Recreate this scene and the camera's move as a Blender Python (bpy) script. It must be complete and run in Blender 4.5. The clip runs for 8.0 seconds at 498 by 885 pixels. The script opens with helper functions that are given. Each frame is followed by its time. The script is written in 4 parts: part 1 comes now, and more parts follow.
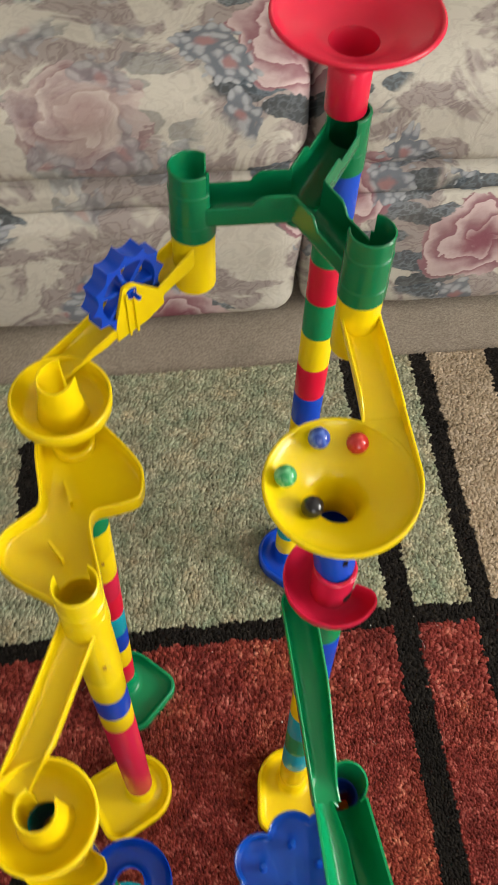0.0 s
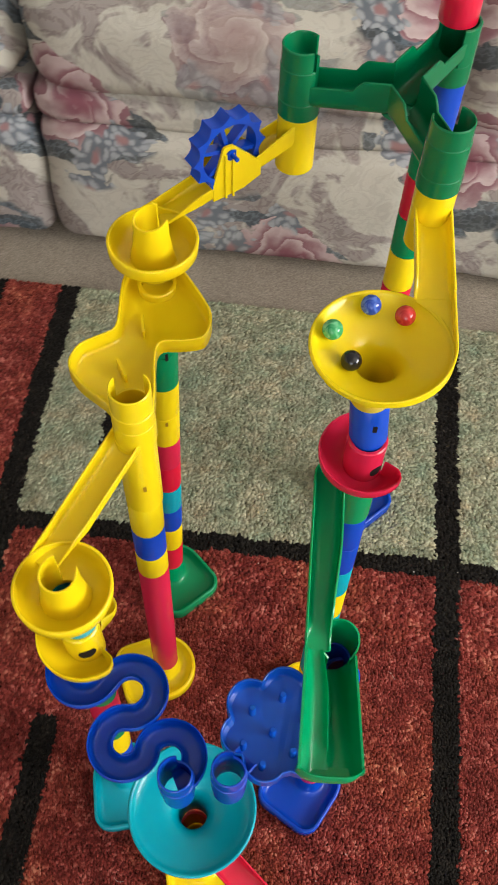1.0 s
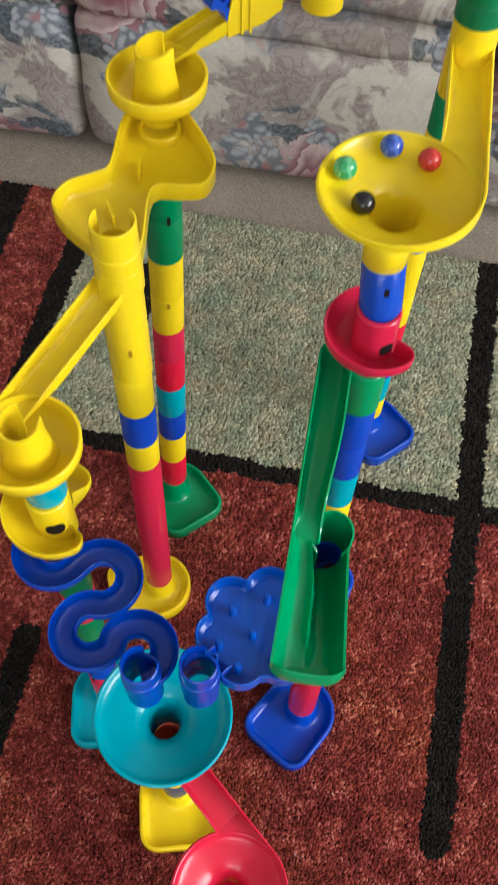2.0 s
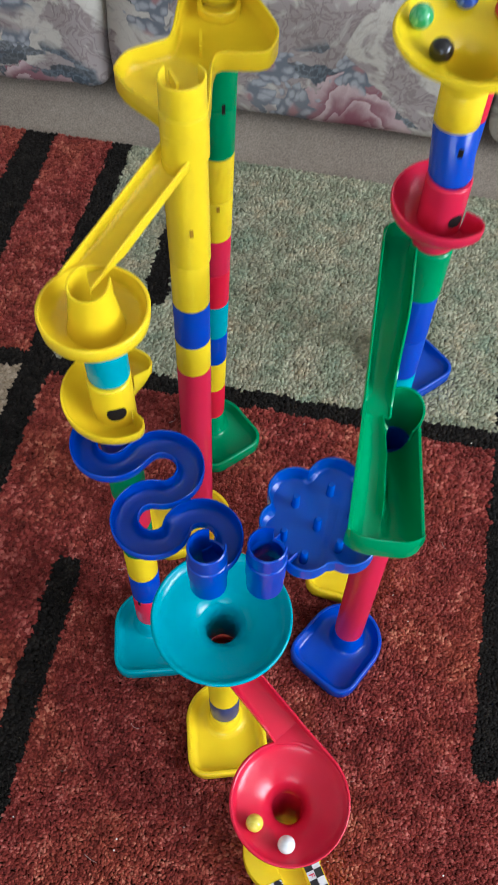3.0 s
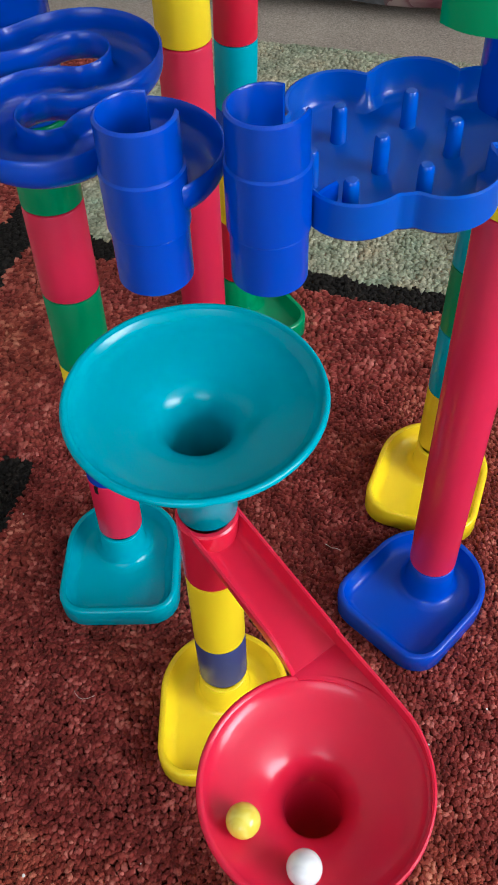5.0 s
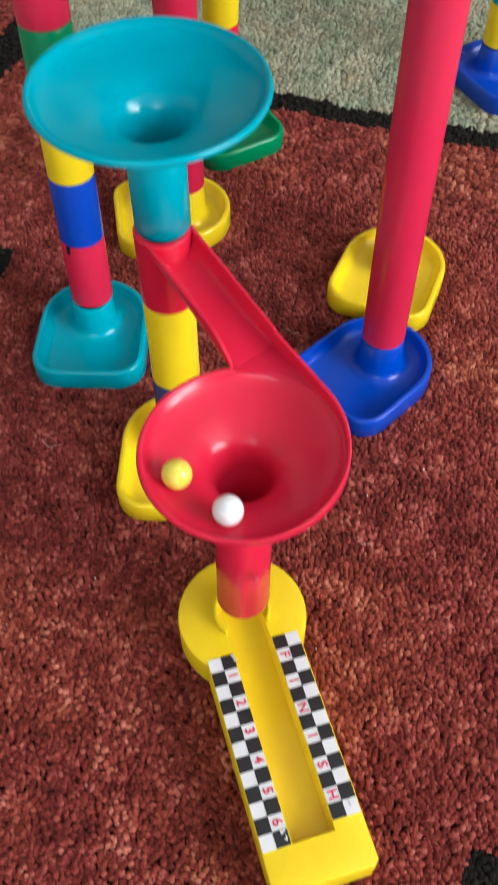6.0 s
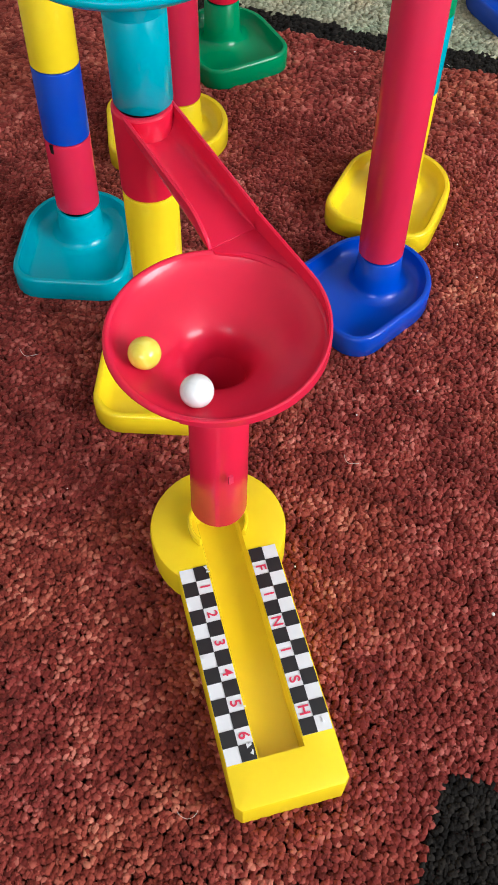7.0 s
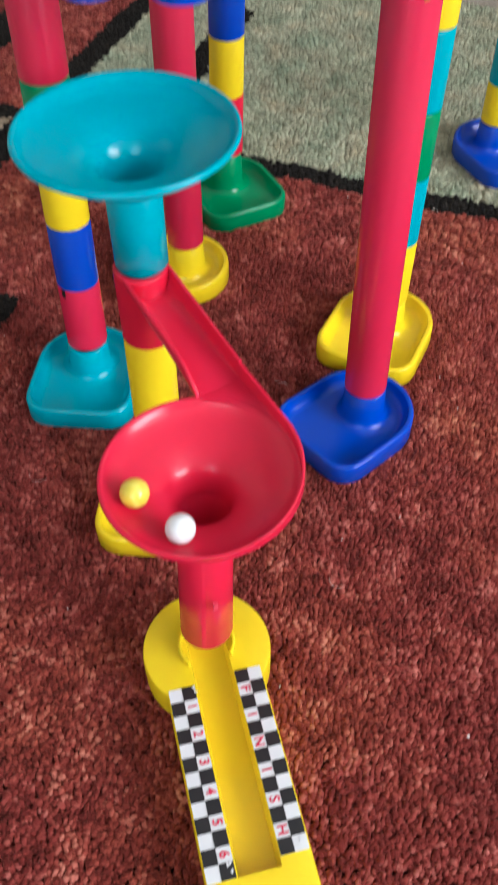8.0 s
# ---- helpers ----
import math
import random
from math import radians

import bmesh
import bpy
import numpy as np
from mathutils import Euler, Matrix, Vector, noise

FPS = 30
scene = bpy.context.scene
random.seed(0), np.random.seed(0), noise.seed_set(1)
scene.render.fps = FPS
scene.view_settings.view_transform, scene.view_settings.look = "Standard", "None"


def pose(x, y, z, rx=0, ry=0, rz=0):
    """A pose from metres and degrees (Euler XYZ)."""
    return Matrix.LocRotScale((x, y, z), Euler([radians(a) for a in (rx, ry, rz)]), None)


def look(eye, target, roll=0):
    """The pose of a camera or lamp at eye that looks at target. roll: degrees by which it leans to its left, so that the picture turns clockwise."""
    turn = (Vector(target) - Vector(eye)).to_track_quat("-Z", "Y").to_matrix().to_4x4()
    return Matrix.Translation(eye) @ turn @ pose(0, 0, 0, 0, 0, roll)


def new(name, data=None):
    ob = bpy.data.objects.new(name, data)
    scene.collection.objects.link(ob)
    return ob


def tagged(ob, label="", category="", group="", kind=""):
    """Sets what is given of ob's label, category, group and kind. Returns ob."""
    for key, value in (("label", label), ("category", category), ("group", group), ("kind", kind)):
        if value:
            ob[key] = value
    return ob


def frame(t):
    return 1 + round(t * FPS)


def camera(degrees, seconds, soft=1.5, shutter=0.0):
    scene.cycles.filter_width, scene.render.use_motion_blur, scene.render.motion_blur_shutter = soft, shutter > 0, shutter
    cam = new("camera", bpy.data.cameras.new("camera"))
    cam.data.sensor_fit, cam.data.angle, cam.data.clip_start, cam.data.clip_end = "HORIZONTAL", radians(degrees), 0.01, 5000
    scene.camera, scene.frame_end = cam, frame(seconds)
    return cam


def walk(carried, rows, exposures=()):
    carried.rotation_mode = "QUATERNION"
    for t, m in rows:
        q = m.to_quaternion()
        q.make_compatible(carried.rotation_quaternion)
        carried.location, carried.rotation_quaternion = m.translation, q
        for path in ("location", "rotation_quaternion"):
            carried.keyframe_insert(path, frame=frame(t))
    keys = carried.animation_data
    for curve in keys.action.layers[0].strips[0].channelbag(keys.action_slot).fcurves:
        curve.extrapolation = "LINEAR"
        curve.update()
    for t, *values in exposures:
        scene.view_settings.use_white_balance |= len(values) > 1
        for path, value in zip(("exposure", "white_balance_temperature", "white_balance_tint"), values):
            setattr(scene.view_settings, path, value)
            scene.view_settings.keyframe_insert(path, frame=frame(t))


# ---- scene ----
cam = camera(31.0, 8.0, soft=1.5, shutter=0.5)
PATH = [
    (0, (0.081, 0.102, 1.085), (0.136, 1.166, -0.608), 2.4),
    (0.5, (0.113, 0.028, 1.078), (0.049, 1.099, -0.609), 2.8),
    (1, (0.134, -0.014, 1.078), (-0.054, 1.037, -0.612), 2.4),
    (1.2, (0.158, -0.01, 1.072), (-0.084, 1.009, -0.632), 1.5),
    (2.3, (0.176, -0.062, 0.959), (-0.088, 0.933, -0.756), 2.6),
    (2.5, (0.164, -0.084, 0.957), (-0.095, 0.915, -0.756), 2.4),
    (3, (0.153, -0.11, 0.925), (-0.114, 0.891, -0.785), 1.8),
    (3.5, (0.178, -0.091, 0.773), (-0.146, 0.931, -0.916), 0.1),
    (4, (0.189, -0.079, 0.626), (-0.209, 1.01, -1.004), -1.5),
    (4.2, (0.187, -0.086, 0.581), (-0.249, 1.034, -1.018), -2.2),
    (5.3, (0.194, -0.107, 0.529), (-0.311, 1.056, -1.019), -2.3),
    (5.5, (0.216, -0.135, 0.534), (-0.256, 0.979, -1.059), -1.1),
    (6, (0.254, -0.187, 0.493), (-0.2, 0.868, -1.144), -0.3),
    (6.5, (0.271, -0.198, 0.453), (-0.185, 0.832, -1.199), 0.3),
    (7, (0.277, -0.199, 0.446), (-0.186, 0.821, -1.211), 0.6),
    (7.5, (0.286, -0.203, 0.447), (-0.224, 0.87, -1.162), 0.1),
    (8, (0.297, -0.199, 0.487), (-0.28, 0.958, -1.038), -0.7),
]
EXPOSURES = [(0.0, -0.60, 6600, 10), (0.5, -0.54, 6500, 10), (1.0, -0.58, 6350, 10), (2.5, -0.66, 5700, 10), (3.0, -0.63, 5450, 10), (4.0, -0.70, 5400, 10),
             (5.5, -0.62, 5700, 10), (6.5, -0.54, 5800, 10), (8.0, -0.54, 5650, 10)]
walk(cam, [(t, look(eye, target, roll)) for t, eye, target, roll in PATH], EXPOSURES)


HOUSE = Matrix.Rotation(radians(5.2), 4, 'Z')

# ---- light: a soft day from the east, with fill from an added south window ----
world = bpy.data.worlds.new("day")
scene.world = world
world.use_nodes = True
wn = world.node_tree.nodes
sky = wn.new("ShaderNodeTexSky")
sky.sky_type = 'NISHITA'
sky.sun_disc = False
sky.sun_elevation = radians(40)
sky.sun_rotation = radians(200)
wn["Background"].inputs["Strength"].default_value = 0.12
world.node_tree.links.new(sky.outputs[0], wn["Background"].inputs["Color"])


def window_light(name, m, w, h, power, colour):
    la = bpy.data.lights.new(name, 'AREA')
    la.shape, la.size, la.size_y, la.energy, la.color = 'RECTANGLE', w, h, power, colour
    ob = new(name, la)
    ob.matrix_world = m
    return ob


window_light("unseen_window_lamp", HOUSE @ pose(3.12, -0.5, 1.55, 0, 90, 0), 1.2, 1.9, 215, (1.0, 0.97, 0.92))
# south fill, added unseen behind the camera to lift the sofa's front
window_light("unseen_window_lamp", HOUSE @ pose(0.3, -3.32, 1.6, 90, 0, 0), 1.9, 1.1, 48, (0.96, 0.98, 1.0))

# ---- materials ----


def mat(name, colour, rough=0.5, spec=0.5):
    m = bpy.data.materials.new(name)
    m.use_nodes = True
    b = m.node_tree.nodes["Principled BSDF"]
    b.inputs["Base Color"].default_value = (*colour, 1)
    b.inputs["Roughness"].default_value = rough
    b.inputs["Specular IOR Level"].default_value = spec
    return m


def tools(m):
    nt = m.node_tree

    def node(kind, **sets):
        n = nt.nodes.new(kind)
        for k, v in sets.items():
            if k in n.inputs:
                n.inputs[k].default_value = v
        return n
    return nt, node, nt.links.new, nt.nodes["Principled BSDF"]


def ramp(nt, stops):
    r = nt.nodes.new("ShaderNodeValToRGB")
    e = r.color_ramp.elements
    while len(e) < len(stops):
        e.new(0.5)
    for k, (p, c) in zip(e, stops):
        k.position, k.color = p, (*c, 1)
    return r


def plastic(name, colour, rough=0.22):
    """Moulded toy plastic: slight tone drift, faint scuffs in the gloss, fine unevenness."""
    m = mat(name, colour, rough, 0.4)
    nt, node, link, b = tools(m)
    tc = node("ShaderNodeTexCoord")
    n1 = node("ShaderNodeTexNoise", Scale=14.0, Detail=1.5)
    n2 = node("ShaderNodeTexNoise", Scale=90.0, Detail=2.0)
    link(tc.outputs["Object"], n1.inputs["Vector"])
    link(tc.outputs["Object"], n2.inputs["Vector"])
    c2 = tuple(min(1, c * 0.95) for c in colour)
    r = ramp(nt, [(0.3, c2), (0.7, colour)])
    link(n1.outputs[0], r.inputs[0])
    link(r.outputs[0], b.inputs["Base Color"])
    mr = node("ShaderNodeMapRange")
    mr.inputs["From Min"].default_value, mr.inputs["From Max"].default_value = 0.3, 0.75
    mr.inputs["To Min"].default_value, mr.inputs["To Max"].default_value = rough - 0.02, rough + 0.05
    link(n2.outputs[0], mr.inputs[0])
    link(mr.outputs[0], b.inputs["Roughness"])
    bump = node("ShaderNodeBump", Strength=0.03, Distance=0.001)
    link(n1.outputs[0], bump.inputs["Height"])
    link(bump.outputs[0], b.inputs["Normal"])
    b.inputs["Subsurface Weight"].default_value = 0.28
    b.inputs["Subsurface Radius"].default_value = tuple(0.25 + 0.75 * c / max(colour) for c in colour)
    b.inputs["Subsurface Scale"].default_value = 0.004
    return m


YELLOW = plastic("yellow_plastic", (0.85, 0.635, 0.005))
RED = plastic("red_plastic", (0.64, 0.010, 0.042))
PINK = plastic("rose_red_plastic", (0.60, 0.018, 0.065))
BLUE = plastic("blue_plastic", (0.003, 0.058, 0.47))
LIGHT_BLUE = plastic("light_blue_plastic", (0.006, 0.088, 0.50))
GREEN = plastic("green_plastic", (0.001, 0.245, 0.090))
BRIGHT_GREEN = plastic("bright_green_plastic", (0.001, 0.285, 0.102))
DARK_GREEN = plastic("dark_green_plastic", (0.001, 0.160, 0.058))
LIGHT_RED = plastic("light_red_plastic", (0.67, 0.014, 0.052))
TEAL = plastic("teal_plastic", (0.001, 0.345, 0.440))
# the yellow plastic darkened to the shade inside a slot
SHADED_YELLOW = mat("shaded_yellow_slot", (0.36, 0.19, 0.004), 0.5, 0.3)
SMOKE = plastic("smoky_blue_plastic", (0.045, 0.060, 0.165))
# near-black that paints the shade inside slots and outlets
DARK = mat("slot_shadow", (0.012, 0.010, 0.010), 0.8, 0.1)
WHITE_STICKER = mat("white_sticker", (0.70, 0.71, 0.72), 0.45)
BLACK_STICKER = mat("black_print", (0.016, 0.016, 0.018), 0.4)
RED_PRINT = mat("red_print", (0.62, 0.03, 0.08), 0.45)


def pile(name, stops, blotch, sheet=False, patch=7.0):
    """Cut wool pile: each tuft its own tone, fibres finely mixed, with broad patches of another dye."""
    m = mat(name, stops[0][1], 0.9, 0.12)
    nt, node, link, b = tools(m)
    tc = node("ShaderNodeTexCoord")
    n1 = node("ShaderNodeTexNoise", Scale=patch, Detail=5.0, Roughness=0.6)
    n2 = node("ShaderNodeTexNoise", Scale=900.0, Detail=2.0)
    n3 = node("ShaderNodeTexNoise", Scale=46.0, Detail=3.0)
    for n in (n1, n2, n3):
        link(tc.outputs["Object"], n.inputs["Vector"])
    if sheet:
        v = node("ShaderNodeTexNoise", Scale=420.0, Detail=3.0, Roughness=0.7)
        link(tc.outputs["Object"], v.inputs["Vector"])
        tone = node("ShaderNodeMapRange")
        tone.inputs["From Min"].default_value, tone.inputs["From Max"].default_value = 0.3, 0.7
        link(v.outputs[0], tone.inputs[0])
        tone = tone.outputs[0]
    else:
        geo = node("ShaderNodeNewGeometry")
        add = nt.nodes.new("ShaderNodeMath")
        add.operation = 'MULTIPLY_ADD'
        link(n3.outputs[0], add.inputs[0])
        add.inputs[1].default_value = 1.15
        half = nt.nodes.new("ShaderNodeMath")
        half.operation = 'MULTIPLY'
        half.inputs[1].default_value = 0.62
        link(geo.outputs["Random Per Island"], half.inputs[0])
        link(half.outputs[0], add.inputs[2])
        sub = nt.nodes.new("ShaderNodeMath")
        sub.operation = 'SUBTRACT'
        sub.inputs[1].default_value = 0.36
        link(add.outputs[0], sub.inputs[0])
        tone = sub.outputs[0]
    r = ramp(nt, stops)
    link(tone, r.inputs[0])
    rb = ramp(nt, blotch)
    link(n1.outputs[0], rb.inputs[0])
    mx = node("ShaderNodeMix")
    mx.data_type, mx.blend_type = 'RGBA', 'MULTIPLY'
    mx.inputs[0].default_value = 1.0
    link(r.outputs[0], mx.inputs[6])
    link(rb.outputs[0], mx.inputs[7])
    link(mx.outputs[2], b.inputs["Base Color"])
    bump2 = node("ShaderNodeBump", Strength=0.6, Distance=0.0008)
    link(n2.outputs[0], bump2.inputs["Height"])
    if sheet:
        bump = node("ShaderNodeBump", Strength=0.8, Distance=0.0015)
        link(v.outputs[0], bump.inputs["Height"])
        link(bump.outputs[0], bump2.inputs["Normal"])
    link(bump2.outputs[0], b.inputs["Normal"])
    b.inputs["Sheen Weight"].default_value = 0.4
    b.inputs["Sheen Roughness"].default_value = 0.5
    b.inputs["Sheen Tint"].default_value = (*[min(1.0, c * 1.8 + 0.01) for c in stops[-1][1]], 1)
    return m


PILE_RED = pile("red_pile", [(0.0, (0.054, 0.0064, 0.0050)), (0.40, (0.140, 0.0185, 0.0140)), (0.72, (0.255, 0.046, 0.034)), (1.0, (0.50, 0.165, 0.120))],
                [(0.34, (0.62, 0.52, 0.58)), (0.47, (0.95, 0.90, 0.98)), (0.56, (1.03, 1.12, 1.0)), (0.66, (1.15, 1.40, 1.08))])
PILE_GREEN = pile("grey_green_pile", [(0.0, (0.135, 0.138, 0.094)), (0.5, (0.245, 0.248, 0.170)), (1.0, (0.44, 0.435, 0.31))],
                  [(0.30, (0.70, 0.88, 0.86)), (0.44, (0.92, 0.98, 0.94)), (0.55, (1.04, 1.02, 1.0)), (0.70, (1.26, 1.06, 0.95))], False, 26.0)
PILE_BEIGE = pile("sand_pile", [(0.0, (0.20, 0.15, 0.095)), (0.5, (0.31, 0.245, 0.165)), (1.0, (0.43, 0.35, 0.26))], [(0.3, (0.8, 0.8, 0.8)), (0.7, (1.1, 1.1, 1.1))])
PILE_BLACK = pile("black_pile", [(0.0, (0.005, 0.0042, 0.0036)), (0.6, (0.010, 0.0085, 0.0072)), (1.0, (0.024, 0.020, 0.016))], [(0.3, (0.8, 0.8, 0.8)), (0.7, (1.1, 1.1, 1.1))])
CARPET = pile("taupe_carpet", [(0.0, (0.17, 0.14, 0.108)), (0.5, (0.28, 0.238, 0.188)), (1.0, (0.42, 0.36, 0.295))], [(0.3, (0.8, 0.8, 0.8)), (0.7, (1.1, 1.1, 1.1))], True)


def floral():
    """Cream upholstery with a printed pattern of roses, dusk-blue leaves and pale scrolls."""
    m = mat("floral_fabric", (0.6, 0.55, 0.48), 0.85, 0.2)
    nt, node, link, b = tools(m)
    tc = node("ShaderNodeTexCoord")
    warp = node("ShaderNodeTexNoise", Scale=16.0, Detail=4.0)
    link(tc.outputs["Object"], warp.inputs["Vector"])

    def vec(op, a, bb):
        n = nt.nodes.new("ShaderNodeVectorMath")
        n.operation = op
        for k, v in ((0, a), (1, bb)):
            if isinstance(v, (tuple, float)):
                n.inputs[k].default_value = v if isinstance(v, tuple) else (v, v, v)
            else:
                link(v, n.inputs[k])
        return n.outputs[0]

    def val(op, a, bb=0.0, clamp=False):
        n = nt.nodes.new("ShaderNodeMath")
        n.operation, n.use_clamp = op, clamp
        for k, v in ((0, a), (1, bb)):
            if isinstance(v, float):
                n.inputs[k].default_value = v
            else:
                link(v, n.inputs[k])
        return n.outputs[0]

    def mixc(fac, a, bb):
        n = node("ShaderNodeMix")
        n.data_type = 'RGBA'
        link(fac, n.inputs[0])
        for k, v in ((6, a), (7, bb)):
            if isinstance(v, tuple):
                n.inputs[k].default_value = (*v, 1)
            else:
                link(v, n.inputs[k])
        return n.outputs[2]

    def step(x, a, bb):
        n = node("ShaderNodeMapRange")
        n.interpolation_type = 'SMOOTHSTEP'
        n.inputs["From Min"].default_value, n.inputs["From Max"].default_value = a, bb
        link(x, n.inputs[0])
        return n.outputs[0]

    # front faces carry x and z; the tops carry x and y: fold y into z so that the print runs on
    sep = node("ShaderNodeSeparateXYZ")
    link(tc.outputs["Object"], sep.inputs[0])
    up = val('ADD', sep.outputs[2], val('MULTIPLY', sep.outputs[1], 0.9))
    comb = node("ShaderNodeCombineXYZ")
    link(sep.outputs[0], comb.inputs[0])
    link(up, comb.inputs[1])
    base = comb.outputs[0]
    wob = vec('MULTIPLY', vec('SUBTRACT', warp.outputs["Color"], 0.5), (0.06, 0.06, 0.0))
    p = vec('ADD', base, wob)

    # pale mauve scrolls over the cream ground
    cl = node("ShaderNodeTexNoise", Scale=7.0, Detail=4.0, Roughness=0.62, Distortion=1.3)
    link(base, cl.inputs["Vector"])
    sc = node("ShaderNodeTexNoise", Scale=21.0, Detail=2.5, Distortion=3.0)
    link(p, sc.inputs["Vector"])
    scroll = val('MULTIPLY', step(sc.outputs[0], 0.46, 0.50), val('SUBTRACT', 1.0, step(sc.outputs[0], 0.53, 0.58)))
    relief = sc.outputs[0]
    mauve = mixc(scroll, (0.300, 0.262, 0.245), (0.225, 0.190, 0.178))
    cream = mixc(val('MULTIPLY', scroll, 0.30), (0.475, 0.45, 0.39), (0.34, 0.31, 0.27))
    col = mixc(step(cl.outputs[0], 0.46, 0.53), cream, mauve)

    # bouquets: a rose at the heart, slate leaves and dusk-blue blossoms round it
    heart = node("ShaderNodeTexVoronoi", Scale=4.1, Randomness=0.85)
    heart.voronoi_dimensions = '2D'
    link(p, heart.inputs["Vector"])
    far = heart.outputs["Distance"]
    pick = node("ShaderNodeSeparateColor")
    link(heart.outputs["Color"], pick.inputs[0])
    here = step(pick.outputs[1], 0.28, 0.30)
    zone = val('MULTIPLY', here, val('MULTIPLY', step(far, 0.20, 0.24), step(far, 0.60, 0.54)))
    fine = node("ShaderNodeTexNoise", Scale=75.0, Detail=2.0)
    link(base, fine.inputs["Vector"])
    nick = val('MULTIPLY', fine.outputs[0], 0.10)
    for ang, scale, off, tone in ((0.6, 7.0, 3.1, (0.045, 0.054, 0.060)), (-0.7, 7.5, 7.7, (0.060, 0.074, 0.086)), (1.7, 9.0, 1.3, (0.085, 0.096, 0.105))):
        mp = node("ShaderNodeMapping")
        mp.inputs["Rotation"].default_value = (0, 0, ang)
        mp.inputs["Scale"].default_value = (1.0, 2.5, 1.0)
        mp.inputs["Location"].default_value = (off, off * 0.6, 0)
        link(p, mp.inputs["Vector"])
        v = node("ShaderNodeTexVoronoi", Scale=scale, Randomness=1.0)
        v.voronoi_dimensions = '2D'
        link(mp.outputs[0], v.inputs["Vector"])
        one = node("ShaderNodeSeparateColor")
        link(v.outputs["Color"], one.inputs[0])
        leaf = val('MULTIPLY', step(val('ADD', v.outputs["Distance"], nick), 0.40, 0.37), val('MULTIPLY', zone, step(one.outputs[0], 0.42, 0.44)))
        vein = step(val('ABSOLUTE', val('SUBTRACT', fine.outputs[0], 0.5)), 0.0, 0.09)
        col = mixc(val('MULTIPLY', leaf, 0.92), col, mixc(vein, tuple(min(1, c * 1.9) for c in tone), tone))

    # a rose: petals furled in a loose spiral, pale at their outer edges and deep where they tuck in
    arm = vec('SUBTRACT', p, heart.outputs["Position"])
    arm_xy = node("ShaderNodeSeparateXYZ")
    link(arm, arm_xy.inputs[0])
    round_ = val('ARCTAN2', arm_xy.outputs[1], arm_xy.outputs[0])
    twist = val('ADD', val('MULTIPLY', far, 8.5), val('MULTIPLY', round_, 0.318))
    twist = val('ADD', twist, val('MULTIPLY', val('SINE', val('ADD', val('MULTIPLY', round_, 5.0), val('MULTIPLY', far, 30.0))), 0.24))
    twist = val('ADD', twist, val('MULTIPLY', fine.outputs[0], 0.35))
    furl = val('FRACT', twist)
    petal = mixc(step(furl, 0.05, 0.95), (0.235, 0.118, 0.135), (0.48, 0.375, 0.365))
    petal = mixc(step(far, 0.03, 0.20), (0.215, 0.078, 0.100), petal)
    edge = val('ADD', far, val('MULTIPLY', val('SINE', val('MULTIPLY', round_, 6.0)), 0.025))
    col = mixc(val('MULTIPLY', step(val('ADD', edge, nick), 0.400, 0.385), here), col, petal)

    v = node("ShaderNodeTexVoronoi", Scale=11.0, Randomness=0.95)
    v.voronoi_dimensions = '2D'
    link(vec('ADD', p, (4.37, 2.11, 0.0)), v.inputs["Vector"])
    one = node("ShaderNodeSeparateColor")
    link(v.outputs["Color"], one.inputs[0])
    small = node("ShaderNodeTexVoronoi", Scale=62.0)
    small.voronoi_dimensions = '2D'
    link(p, small.inputs["Vector"])
    edge = val('ADD', v.outputs["Distance"], val('MULTIPLY', small.outputs["Distance"], 0.30))
    wide = val('MULTIPLY', here, val('MULTIPLY', step(far, 0.22, 0.26), step(far, 0.66, 0.60)))
    bl = val('MULTIPLY', step(edge, 0.52, 0.48), val('MULTIPLY', wide, step(one.outputs[2], 0.55, 0.57)))
    blue = mixc(step(small.outputs["Distance"], 0.15, 0.55), (0.33, 0.345, 0.36), (0.145, 0.160, 0.182))
    blue = mixc(step(v.outputs["Distance"], 0.04, 0.14), (0.30, 0.17, 0.17), blue)
    col = mixc(bl, col, blue)
    soil = node("ShaderNodeTexNoise", Scale=5.0, Detail=5.0)
    link(base, soil.inputs["Vector"])
    col = mixc(val('MULTIPLY', step(soil.outputs[0], 0.52, 0.75), 0.30), col, (0.33, 0.29, 0.24))
    link(col, b.inputs["Base Color"])
    wv = node("ShaderNodeTexNoise", Scale=700.0, Detail=1.0)
    link(tc.outputs["Object"], wv.inputs["Vector"])
    quilt = node("ShaderNodeBump", Strength=0.22, Distance=0.006)
    link(relief, quilt.inputs["Height"])
    bump = node("ShaderNodeBump", Strength=0.25, Distance=0.001)
    link(wv.outputs[0], bump.inputs["Height"])
    link(quilt.outputs[0], bump.inputs["Normal"])
    link(bump.outputs[0], b.inputs["Normal"])
    return m


FLORAL = floral()


def marble(name, colour, swirl):
    m = mat(name, colour, 0.12, 0.6)
    nt, node, link, b = tools(m)
    tc = node("ShaderNodeTexCoord")
    n = node("ShaderNodeTexNoise", Scale=110.0, Detail=2.0, Distortion=1.5)
    link(tc.outputs["Object"], n.inputs["Vector"])
    r = ramp(nt, [(0.42, colour), (0.62, swirl)])
    link(n.outputs[0], r.inputs[0])
    link(r.outputs[0], b.inputs["Base Color"])
    return m


